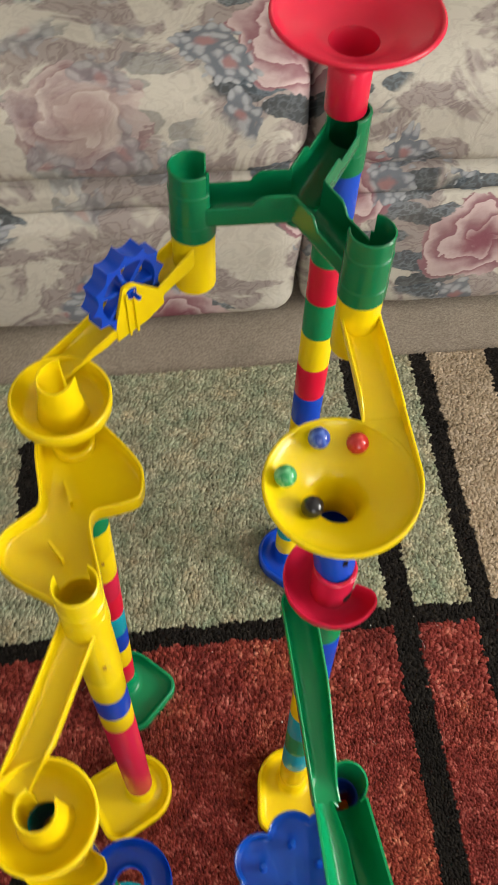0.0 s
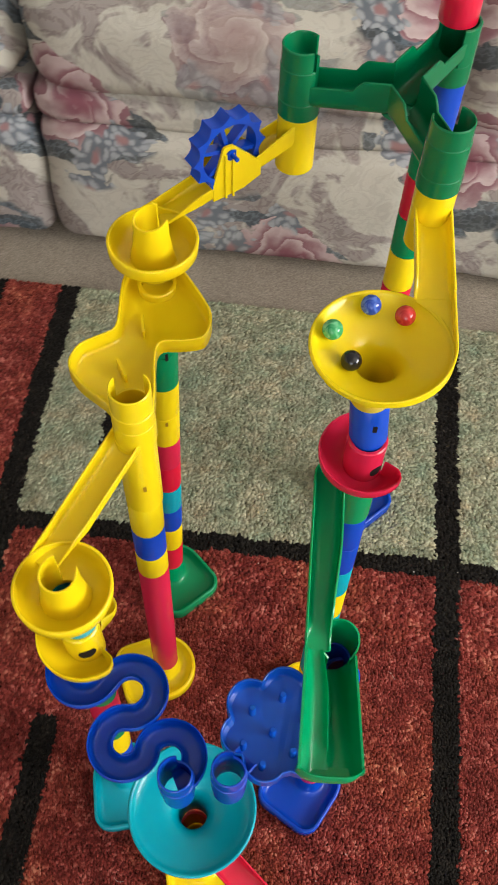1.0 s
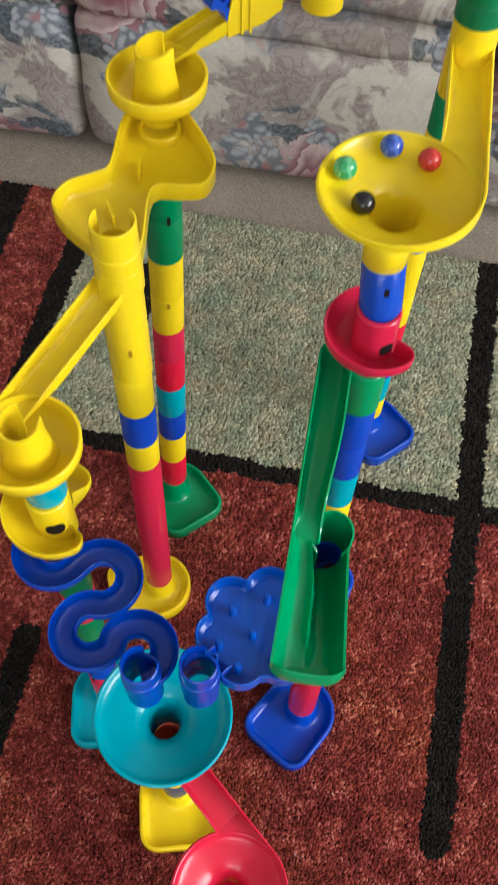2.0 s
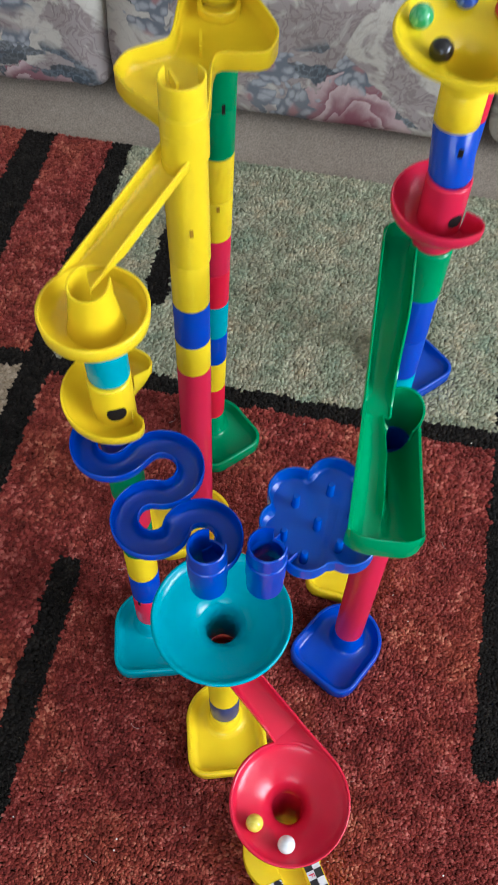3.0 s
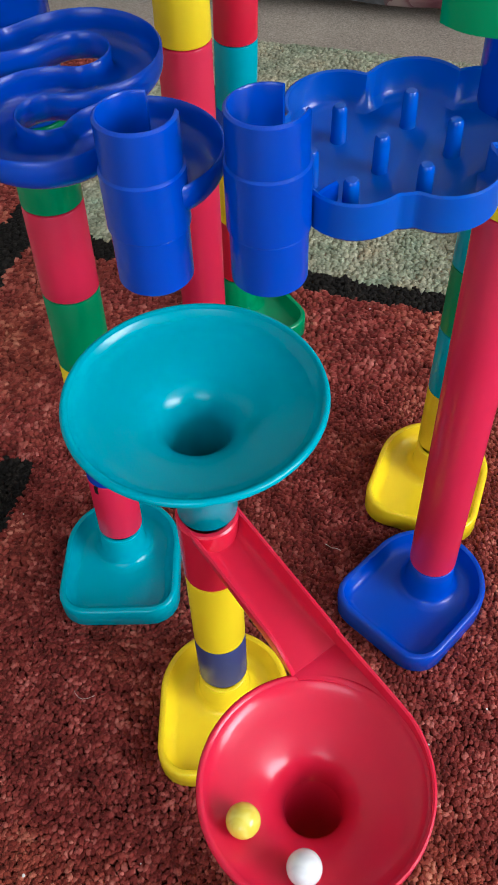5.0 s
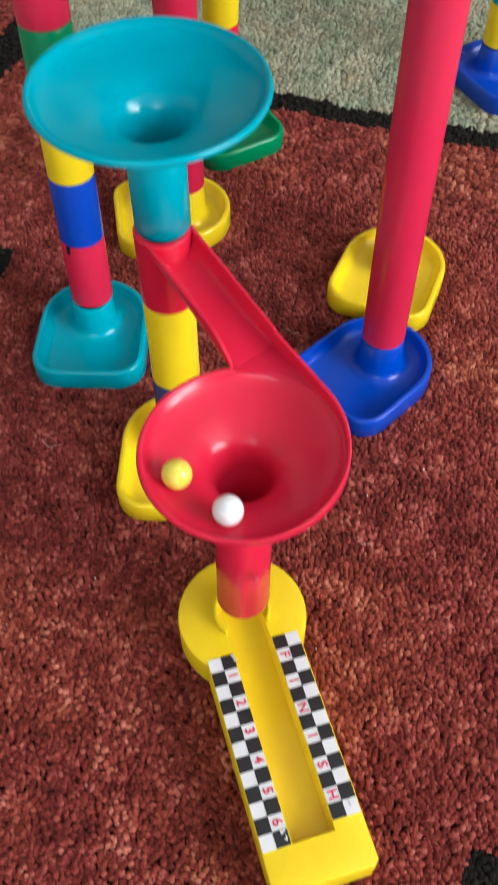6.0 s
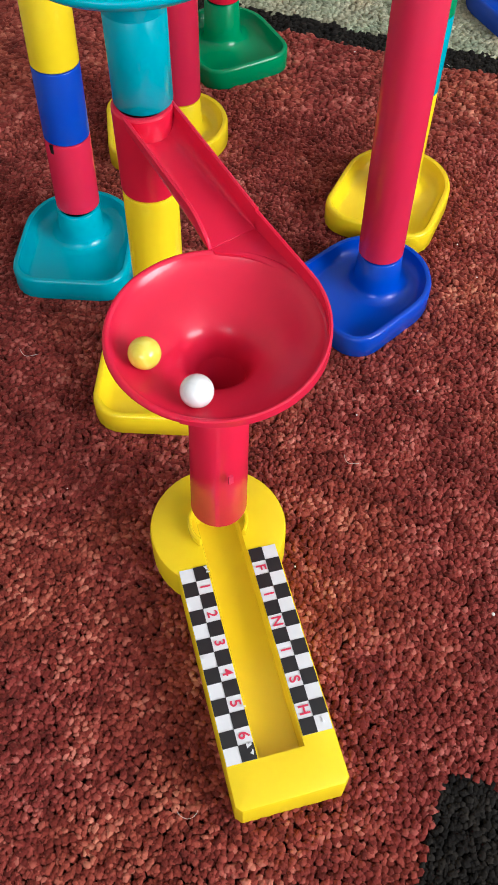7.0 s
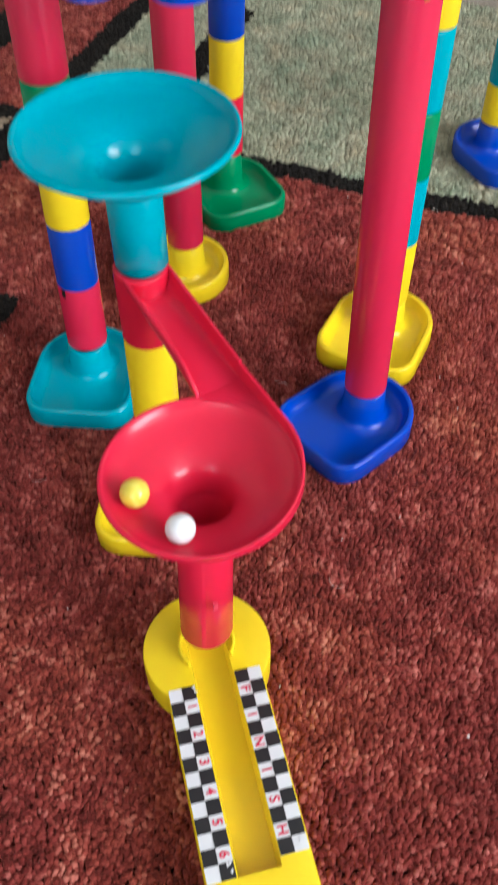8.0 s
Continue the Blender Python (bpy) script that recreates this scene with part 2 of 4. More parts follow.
def paint(name, colour):
    m = mat(name, colour, 0.8, 0.2)
    nt, node, link, b = tools(m)
    tc = node("ShaderNodeTexCoord")
    n = node("ShaderNodeTexNoise", Scale=3.0, Detail=6.0)
    link(tc.outputs["Object"], n.inputs["Vector"])
    r = ramp(nt, [(0.3, tuple(c * 0.92 for c in colour)), (0.7, colour)])
    link(n.outputs[0], r.inputs[0])
    link(r.outputs[0], b.inputs["Base Color"])
    n2 = node("ShaderNodeTexNoise", Scale=140.0, Detail=3.0)
    link(tc.outputs["Object"], n2.inputs["Vector"])
    bump = node("ShaderNodeBump", Strength=0.15, Distance=0.002)
    link(n2.outputs[0], bump.inputs["Height"])
    link(bump.outputs[0], b.inputs["Normal"])
    return m


WALL = paint("wall_paint", (0.62, 0.58, 0.52))
CEIL = paint("ceiling_paint", (0.78, 0.77, 0.74))
FRAME = paint("window_paint", (0.8, 0.79, 0.77))
GLASS = mat("window_glass", (1, 1, 1), 0.02)
GLASS.node_tree.nodes["Principled BSDF"].inputs["Transmission Weight"].default_value = 1.0

# ---- mesh helpers ----


def finish_mesh(name, verts, faces, material, sharp=38):
    me = bpy.data.meshes.new(name)
    me.from_pydata([tuple(v) for v in verts], [], faces)
    bm = bmesh.new()
    bm.from_mesh(me)
    bmesh.ops.remove_doubles(bm, verts=bm.verts, dist=1e-6)
    bmesh.ops.recalc_face_normals(bm, faces=bm.faces)
    bm.to_mesh(me)
    bm.free()
    me.polygons.foreach_set("use_smooth", [True] * len(me.polygons))
    me.set_sharp_from_angle(angle=radians(sharp))
    me.materials.append(material)
    return me


def part(name, me, parent, label="", m=None):
    ob = new(name, me)
    ob.parent = parent
    if m is not None:
        ob.matrix_basis = m
    if label:
        ob["label"] = label
    return ob


def thing(name, label, category, group="", at=(0, 0, 0), kind=""):
    ob = new(name)
    ob.empty_display_size = 0.02
    ob.location = at
    return tagged(ob, label, category, group, kind)


def rings(loops, closed=True, cap=(False, False)):
    """Verts and faces of a skin over loops of equally many points."""
    n = len(loops[0])
    verts = [p for l in loops for p in l]
    faces = []
    for i in range(len(loops) - 1):
        for j in range(n if closed else n - 1):
            k = (j + 1) % n
            faces.append((i * n + j, i * n + k, (i + 1) * n + k, (i + 1) * n + j))
    if cap[0]:
        faces.append(tuple(range(n)))
    if cap[1]:
        faces.append(tuple((len(loops) - 1) * n + j for j in range(n)))
    return verts, faces


def join(*pieces):
    verts, faces = [], []
    for v, f in pieces:
        o = len(verts)
        verts += list(v)
        faces += [tuple(i + o for i in q) for q in f]
    return verts, faces


def revolve(profile, seg=64, a0=0.0, a1=360.0, centre=(0, 0)):
    """A closed profile of (radius, height) turned about the upright axis, all round or from a0 to a1."""
    whole = a1 - a0 >= 359.9
    n = seg if whole else max(6, int(seg * (a1 - a0) / 360))
    loops = []
    for i in range(n if whole else n + 1):
        a = radians(a0 + (a1 - a0) * i / n)
        loops.append([(centre[0] + r * math.cos(a), centre[1] + r * math.sin(a), z) for r, z in profile])
    if whole:
        loops.append(loops[0])
    return rings(loops, True, (not whole, not whole))


def ring_profile(ro, ri, z0, z1, b=0.0008):
    return [(ri, z0), (ro - b, z0), (ro, z0 + b), (ro, z1 - b), (ro - b, z1), (ri + b * 0.6, z1), (ri, z1 - b)]


def chaikin(pts, n=3):
    for _ in range(n):
        out = []
        for i in range(len(pts)):
            p, q = Vector(pts[i]), Vector(pts[(i + 1) % len(pts)])
            out += [p * 0.75 + q * 0.25, p * 0.25 + q * 0.75]
        pts = out
    return [Vector(p) for p in pts]


def inset(pts, d):
    """A closed outline (counter-clockwise) moved inwards by d."""
    out = []
    n = len(pts)
    for i in range(n):
        t = (pts[(i + 1) % n] - pts[i - 1]).normalized()
        out.append(pts[i] + Vector((-t.y, t.x)) * d)
    return out


def tray(outline, z_of, depth, wall=0.0018, floor=0.0018):
    """An open tray: outline of plan points, floor height z_of(point), walls of that depth."""
    def lift(pts, dz):
        return [(p.x, p.y, z_of(p) + dz) for p in pts]
    inner = inset(outline, wall)
    soft = inset(outline, wall + 0.003)
    mid = inset(outline, wall * 0.5)
    loops = [lift(inset(outline, 0.003), -floor), lift(outline, 0.001), lift(outline, depth - 0.0006), lift(mid, depth),
             lift(inner, depth - 0.0006), lift(inner, 0.003), lift(soft, 0.0)]
    return rings(loops, True, (True, True))


def channel(stations, th=0.0018):
    """A U-shaped trough through stations of (floor centre, half width, wall height left, wall height right, sideways direction to its right or None)."""
    loops = []
    for i, (c, hw, hl, hr, side, *soft) in enumerate(stations):
        c = Vector(c)
        if side is None:
            a = Vector(stations[max(0, i - 1)][0])
            b = Vector(stations[min(len(stations) - 1, i + 1)][0])
            d = b - a
            side = Vector((d.y, -d.x, 0)).normalized()
        side = Vector(side)
        prof = [(-hw, hl)]
        r = min(hw * 0.75, 0.75 * min(hl, hr)) * (soft[0] if soft else 1.0)
        for k in range(7):
            a = radians(180 + 90 * k / 6)
            prof.append((-hw + r + r * math.cos(a), r + r * math.sin(a)))
        for k in range(7):
            a = radians(270 + 90 * k / 6)
            prof.append((hw - r + r * math.cos(a), r + r * math.sin(a)))
        prof.append((hw, hr))
        ro = r + th
        prof += [(hw + th * 0.4, hr + 0.0005), (hw + th, hr - 0.0002)]
        for k in range(7):
            a = radians(360 - 90 * k / 6)
            prof.append((hw - r + ro * math.cos(a), r + ro * math.sin(a)))
        for k in range(7):
            a = radians(270 - 90 * k / 6)
            prof.append((-hw + r + ro * math.cos(a), r + ro * math.sin(a)))
        prof += [(-hw - th, hl - 0.0002), (-hw - th * 0.4, hl + 0.0005)]
        loops.append([c + side * a + Vector((0, 0, 1)) * b for a, b in prof])
    return rings(loops, True, (True, True))


def resample(pts, step):
    pts = [Vector(p) for p in pts]
    out, rest = [pts[0]], 0.0
    for p, q in zip(pts, pts[1:]):
        length = (q - p).length
        d = step - rest
        while d < length:
            out.append(p + (q - p) * (d / length))
            d += step
        rest = length - (d - step)
    return out + [pts[-1]]


def smooth_line(pts, times):
    pts = [Vector(p) for p in pts]
    for _ in range(times):
        pts = [pts[0]] + [(pts[i - 1] + pts[i] * 2 + pts[i + 1]) / 4 for i in range(1, len(pts) - 1)] + [pts[-1]]
    return pts


def box(x0, x1, y0, y1, z0, z1):
    v = [(x, y, z) for x in (x0, x1) for y in (y0, y1) for z in (z0, z1)]
    return v, [(0, 1, 3, 2), (4, 6, 7, 5), (0, 4, 5, 1), (2, 3, 7, 6), (0, 2, 6, 4), (1, 5, 7, 3)]


def bevelled(v, f, width, material, name, seg=2):
    me = finish_mesh(name, v, f, material)
    bm = bmesh.new()
    bm.from_mesh(me)
    bmesh.ops.bevel(bm, geom=list(bm.edges), offset=width, segments=seg, affect='EDGES', profile=0.6)
    bm.to_mesh(me)
    bm.free()
    me.polygons.foreach_set("use_smooth", [True] * len(me.polygons))
    me.set_sharp_from_angle(angle=radians(38))
    return me

# ---- the room ----


def structure(name, v, f, material, label, category):
    ob = new(name, finish_mesh(name, v, f, material))
    ob.matrix_world = HOUSE
    return tagged(ob, label, category, kind="structure")


def wall_with_opening(axis, at, out, lo, hi, top, a0, a1, b0, b1):
    """Four blocks round an opening a0..a1, b0..b1 in a wall across the axis."""
    blocks = []
    for p0, p1, q0, q1 in ((lo, a0, 0, top), (a1, hi, 0, top), (a0, a1, 0, b0), (a0, a1, b1, top)):
        x0, x1 = sorted((at, at + out))
        blocks.append(box(x0, x1, p0, p1, q0 - 0.02, q1) if axis == 'x' else box(p0, p1, x0, x1, q0 - 0.02, q1))
    return join(*blocks)


floor = structure("floor", *box(-2.45, 3.25, -3.45, 2.05, -0.10, -0.011), CARPET, "taupe cut-pile carpet running under the rug", "carpet")
structure("wall_north", *box(-2.4, 3.2, 2.0, 2.1, -0.02, 2.42), WALL, "plain painted wall behind the sofa", "wall")
structure("wall_west", *box(-2.5, -2.4, -3.4, 2.0, -0.02, 2.42), WALL, "plain painted side wall", "wall")
structure("wall_east", *wall_with_opening('x', 3.2, 0.12, -3.4, 2.0, 2.42, -1.5, 0.5, 0.9, 2.2), WALL, "plain painted wall with a window opening", "wall")
# the south opening is added for the fill lamp
structure("wall_south", *wall_with_opening('y', -3.4, -0.12, -2.4, 3.2, 2.42, -0.7, 1.3, 1.0, 2.2), WALL, "plain painted wall with a window opening", "wall")
structure("ceiling", *box(-2.5, 3.32, -3.52, 2.1, 2.42, 2.5), CEIL, "plain white ceiling", "ceiling")


def window(name, w, h, m):
    win = thing(name, "unseen white framed window letting in daylight", "window", kind="structure")
    win.matrix_world = HOUSE @ m
    bars = [box(-w / 2, -w / 2 + 0.05, -0.03, 0.03, 0, h), box(w / 2 - 0.05, w / 2, -0.03, 0.03, 0, h),
            box(-w / 2 + 0.05, w / 2 - 0.05, -0.03, 0.03, 0, 0.05), box(-w / 2 + 0.05, w / 2 - 0.05, -0.03, 0.03, h - 0.05, h),
            box(-0.02, 0.02, -0.025, 0.025, 0.05, h - 0.05)]
    part("window_frame", finish_mesh("window_frame", *join(*bars), FRAME), win)
    for x0, x1 in ((-w / 2 + 0.05, -0.02), (0.02, w / 2 - 0.05)):
        pane = part("pane", finish_mesh("pane", *box(x0, x1, -0.003, 0.003, 0.05, h - 0.05), GLASS), win, "clear glass pane")
        pane.visible_shadow = False


window("window_1", 2.0, 1.3, pose(3.27, -0.5, 0.9, 0, 0, 90))
# this second window is added and unseen, only to house the fill lamp
window("south_fill_window", 2.0, 1.2, pose(0.3, -3.47, 1.0))

# ---- the rug: tufted pile, each field its own wool ----


def wool(fs, ft):
    """Which wool stands at each place of the rug: 0 red, 1 grey-green, 2 sand, 3 black."""
    k = np.zeros(fs.shape, dtype=np.int32)

    def fill(what, a0, a1, b0, b1):
        k[(fs > a0) & (fs < a1) & (ft > b0) & (ft < b1)] = what

    def stripe(a0, a1, b0, b1):
        """A black stripe with rounded ends."""
        r, c = (a1 - a0) / 2, (a0 + a1) / 2
        far = np.maximum(np.maximum(b0 + r - ft, ft - (b1 - r)), 0)
        k[(np.hypot(fs - c, far) < r) & (ft > b0) & (ft < b1)] = 3
    fill(1, -0.228, 0.46, 0.490, 1)
    fill(2, 0.46, 1, 0.490, 1)
    fill(2, -1, -0.24, -1, 0.482)
    fill(3, -1, 1, 0.480, 0.505)
    fill(3, -0.258, -0.226, 0.480, 1)
    fill(3, -0.258, -0.222, -1, 0.485)
    fill(3, -0.395, -0.344, 0.50, 1)
    fill(3, 0.338, 0.370, 0.480, 1)
    stripe(0.338, 0.370, 0.095, 0.53)
    stripe(0.310, 0.345, -1, -0.083)
    fill(3, 0.447, 0.475, -1, 1)
    fill(3, 0.564, 0.595, -1, 1)
    stripe(-0.137, -0.105, 0.612, 0.80)
    stripe(-0.134, -0.102, -1, 0.243)
    return k


def tufts(rng, s0, s1, t0, t1, gap, sides, fat, keep):
    """Little leaning domes of yarn on a jittered grid; returns points, faces and wool."""
    S, T = np.meshgrid(np.arange(s0, s1, gap), np.arange(t0, t1, gap * 0.9))
    S[1::2] += gap / 2
    S, T = S.ravel(), T.ravel()
    S = S + rng.uniform(-0.36, 0.36, S.shape) * gap
    T = T + rng.uniform(-0.36, 0.36, T.shape) * gap
    ok = keep(S, T)
    S, T = S[ok], T[ok]
    n = len(S)
    swell = 0.0007 * np.sin(S * 31 + 2 * np.sin(T * 13)) * np.sin(T * 27 + S * 9)
    top = rng.uniform(-0.0010, 0.0005, n) + swell
    rad = gap * fat * rng.uniform(0.64, 0.96, n)
    lean = rng.normal(0, 0.0008, (n, 2)) + np.array([0.0003, -0.0004])
    turn = rng.uniform(0, 6.28, n)
    flat = rng.uniform(0.75, 1.2, n)
    rows = []
    for rr, lift in ((0.88, -1.0), (0.98, -0.0011)):
        for j in range(sides):
            a = turn + 2 * math.pi * j / sides
            rough = rng.uniform(0.72, 1.18, n) if lift > -0.5 else 1.0
            x = rad * rr * rough * np.cos(a) * flat
            y = rad * rr * rough * np.sin(a) / flat
            z = top + lift + rng.uniform(-0.0004, 0.0007, n) if lift > -0.5 else np.full(n, -0.0062)
            k = 0.0 if lift < -0.5 else 0.8
            rows.append(np.stack([S + x + lean[:, 0] * k, T + y + lean[:, 1] * k, z], -1))
    rows.append(np.stack([S + lean[:, 0] * 1.4, T + lean[:, 1] * 1.4, top], -1))
    per = len(rows)
    co = np.stack(rows, 1).reshape(-1, 3)
    quads, tris = [], []
    rings_ = (per - 1) // sides
    for r in range(rings_ - 1):
        for j in range(sides):
            q = (j + 1) % sides
            quads.append((r * sides + j, r * sides + q, (r + 1) * sides + q, (r + 1) * sides + j))
    for j in range(sides):
        tris.append(((rings_ - 1) * sides + j, (rings_ - 1) * sides + (j + 1) % sides, per - 1))
    base = (np.arange(n) * per)[:, None, None]
    Q = (base + np.array(quads)[None]).reshape(-1, 4)
    R3 = (base + np.array(tris)[None]).reshape(-1, 3)
    w = wool(S + 0.0012 * np.sin(T * 83 + 3 * np.sin(T * 31)) + rng.uniform(-0.0015, 0.0015, n), T + 0.0012 * np.sin(S * 77) + rng.uniform(-0.0015, 0.0015, n))
    return co, Q, R3, np.repeat(w, len(quads)), np.repeat(w, len(tris))


def rug():
    s0, s1, t0, t1 = -0.62, 0.72, -0.45, 0.906
    ob = thing("rug", "tufted wool rug in rust red and grey-green fields with black stripes", "rug")
    ob.matrix_world = HOUSE
    part("backing", finish_mesh("backing", *box(s0, s1, t0, t1, -0.0112, -0.0058), PILE_BLACK), ob, "dark woven backing")
    rng = np.random.default_rng(5)

    def near(S, T):
        return (S > -0.12) & (S < 0.43) & (T > -0.32) & (T < 0.38)
    sets = [tufts(rng, s0, s1, t0, t1, 0.0024, 5, 1.04, near), tufts(rng, s0, s1, t0, t1, 0.0035, 4, 1.2, lambda S, T: ~near(S, T))]
    off, co, quads, tris, wq, wt = 0, [], [], [], [], []
    for c, q, r3, a, b in sets:
        co.append(c)
        quads.append(q + off)
        tris.append(r3 + off)
        wq.append(a)
        wt.append(b)
        off += len(c)
    co, quads, tris = np.concatenate(co), np.concatenate(quads), np.concatenate(tris)
    me = bpy.data.meshes.new("wool_pile")
    me.vertices.add(len(co))
    me.vertices.foreach_set("co", co.ravel())
    me.loops.add(quads.size + tris.size)
    me.loops.foreach_set("vertex_index", np.concatenate([quads.ravel(), tris.ravel()]).astype(np.int32))
    me.polygons.add(len(quads) + len(tris))
    me.polygons.foreach_set("loop_start", np.concatenate([np.arange(0, quads.size, 4), quads.size + np.arange(0, tris.size, 3)]).astype(np.int32))
    for m in (PILE_RED, PILE_GREEN, PILE_BEIGE, PILE_BLACK):
        me.materials.append(m)
    me.polygons.foreach_set("material_index", np.concatenate(wq + wt).astype(np.int32))
    me.polygons.foreach_set("use_smooth", np.ones(len(quads) + len(tris), dtype=bool))
    me.update(calc_edges=True)
    tagged(part("wool_pile", me, ob, "dense cut wool"), kind="stuff")


rug()

LINT = mat("lint", (0.70, 0.67, 0.62), 0.9, 0.1)


def lint():
    """White flecks and short curled hairs caught in the pile."""
    rng = random.Random(11)
    pieces = []
    for i in range(46):
        x, y = rng.uniform(-0.10, 0.42), rng.uniform(-0.26, 0.60)
        r = rng.uniform(0.0005, 0.0011)
        if i % 3:
            pieces.append(revolve([(0.0, -r * 0.6), (r, -r * 0.1), (r * 0.7, r * 0.5), (0.0, r * 0.6)], 6, centre=(x, y)))
            v, f = pieces[-1]
            pieces[-1] = ([(a, b, c + 0.0010) for a, b, c in v], f)
        else:
            a, bend, long = rng.uniform(0, 6.28), rng.uniform(-2.5, 2.5), rng.uniform(0.006, 0.016)
            line, px_, py_ = [], x, y
            for j in range(9):
                line.append(Vector((px_, py_, 0.0013 + 0.0008 * math.sin(j))))
                px_ += math.cos(a) * long / 8
                py_ += math.sin(a) * long / 8
                a += bend / 8
            pieces.append(rings([[p + Vector((math.cos(q) * 0.00011, math.sin(q) * 0.00011, math.sin(q + 1) * 0.00011)) for q in (0, 2.1, 4.2)] for p in line], True, (True, True)))
    ob = new("lint", finish_mesh("lint", *join(*pieces), LINT))
    ob.matrix_world = HOUSE
    tagged(ob, "white lint flecks and short hairs caught in the rug", "lint", kind="stuff")


lint()

# ---- the sofa ----


def puff(name, x0, x1, y0, y1, z0, z1, r, bulge, seed, n=22):
    """An upholstered block: rounded, swelling faces, lightly rumpled."""
    lo, hi = Vector((x0, y0, z0)), Vector((x1, y1, z1))
    mid, half = (lo + hi) / 2, (hi - lo) / 2
    verts, faces, index = [], [], {}

    def vert(p):
        key = tuple(round(c, 4) for c in p)
        if key not in index:
            q = Vector([max(-half[i] + r, min(half[i] - r, p[i] * half[i])) for i in range(3)])
            full = Vector([p[i] * half[i] for i in range(3)])
            dv = full - q
            w = q + (dv.normalized() * r if dv.length > 1e-6 else dv)
            e = [1 - abs(p[i]) ** 2.5 for i in range(3)]
            for i in range(3):
                j, k = (i + 1) % 3, (i + 2) % 3
                w[i] += math.copysign(bulge * max(0, e[j] * e[k]), p[i]) * abs(p[i]) ** 3
            s = (w + mid) * 9 + Vector((seed * 3.7, seed, 0))
            w += Vector((noise.noise(s), noise.noise(s + Vector((5, 1, 2))), noise.noise(s + Vector((1, 7, 3))))) * 0.006
            s *= 3.1
            w += Vector((0, noise.noise(s), noise.noise(s + Vector((3, 3, 3))))) * 0.002
            index[key] = len(verts)
            verts.append(w + mid)
        return index[key]
    for ax in range(3):
        for sg in (-1, 1):
            for i in range(n):
                for j in range(n):
                    quad = []
                    for a, b in ((0, 0), (1, 0), (1, 1), (0, 1)):
                        p = [0, 0, 0]
                        p[ax] = sg
                        p[(ax + 1) % 3] = -1 + 2 * (i + a) / n
                        p[(ax + 2) % 3] = -1 + 2 * (j + b) / n
                        quad.append(vert(p))
                    faces.append(tuple(quad))
    return finish_mesh(name, verts, faces, FLORAL, 80)


sofa = thing("sofa", "cream floral three-section sofa with pink roses and blue-grey leaves", "sofa")
sofa.matrix_world = HOUSE
SEAMS = (-0.86, -0.285, 0.287, 0.86)
for n, (a, b) in enumerate(zip(SEAMS, SEAMS[1:])):
    part("front_panel", puff("front_panel", a + 0.006, b - 0.006, 0.992, 1.14, 0.008, 0.238, 0.03, 0.007, n + 1), sofa)
    part("seat_rail", puff("seat_rail", a + 0.006, b - 0.006, 0.998, 1.16, 0.232, 0.292, 0.022, 0.004, n + 5), sofa)
    part("seat_cushion", puff("seat_cushion", a + 0.007, b - 0.007, 0.980, 1.62, 0.286, 0.445, 0.05, 0.012, n + 9), sofa)
    part("back_cushion", puff("back_cushion", a + 0.008, b - 0.008, 1.56, 1.86, 0.42, 0.95, 0.07, 0.02, n + 13), sofa)
part("sofa_frame", puff("sofa_frame", -0.86, 0.86, 1.10, 1.88, -0.011, 0.30, 0.03, 0.0, 21, 10), sofa)
for sg in (-1, 1):
    x0, x1 = sorted((sg * 0.868, sg * 1.05))
    part("armrest", puff("armrest", x0, x1, 1.0, 1.86, -0.011, 0.62, 0.06, 0.01, 25 + sg, 14), sofa)

# ---- the marble run ----
R_TUBE = 0.0145
RUN = "marble run pieces"
_tubes = {}


def tube_mesh(length, material):
    key = (round(length, 4), material.name)
    if key not in _tubes:
        prof = [(0.0122, 0), (R_TUBE - 0.0006, 0), (R_TUBE, 0.0007), (R_TUBE, length - 0.0016), (R_TUBE - 0.0004, length - 0.0008),
                (R_TUBE - 0.0013, length - 0.0004), (0.0122, length - 0.0004)]
        _tubes[key] = finish_mesh("tube", *revolve(prof, 48), material)
    return _tubes[key]


def convex(pts):
    pts = sorted(pts)

    def half(seq):
        out = []
        for p in seq:
            while len(out) > 1 and (out[-1][0] - out[-2][0]) * (p[1] - out[-2][1]) - (out[-1][1] - out[-2][1]) * (p[0] - out[-2][0]) <= 0:
                out.pop()
            out.append(p)
        return out[:-1]
    return half(pts) + half(pts[::-1])


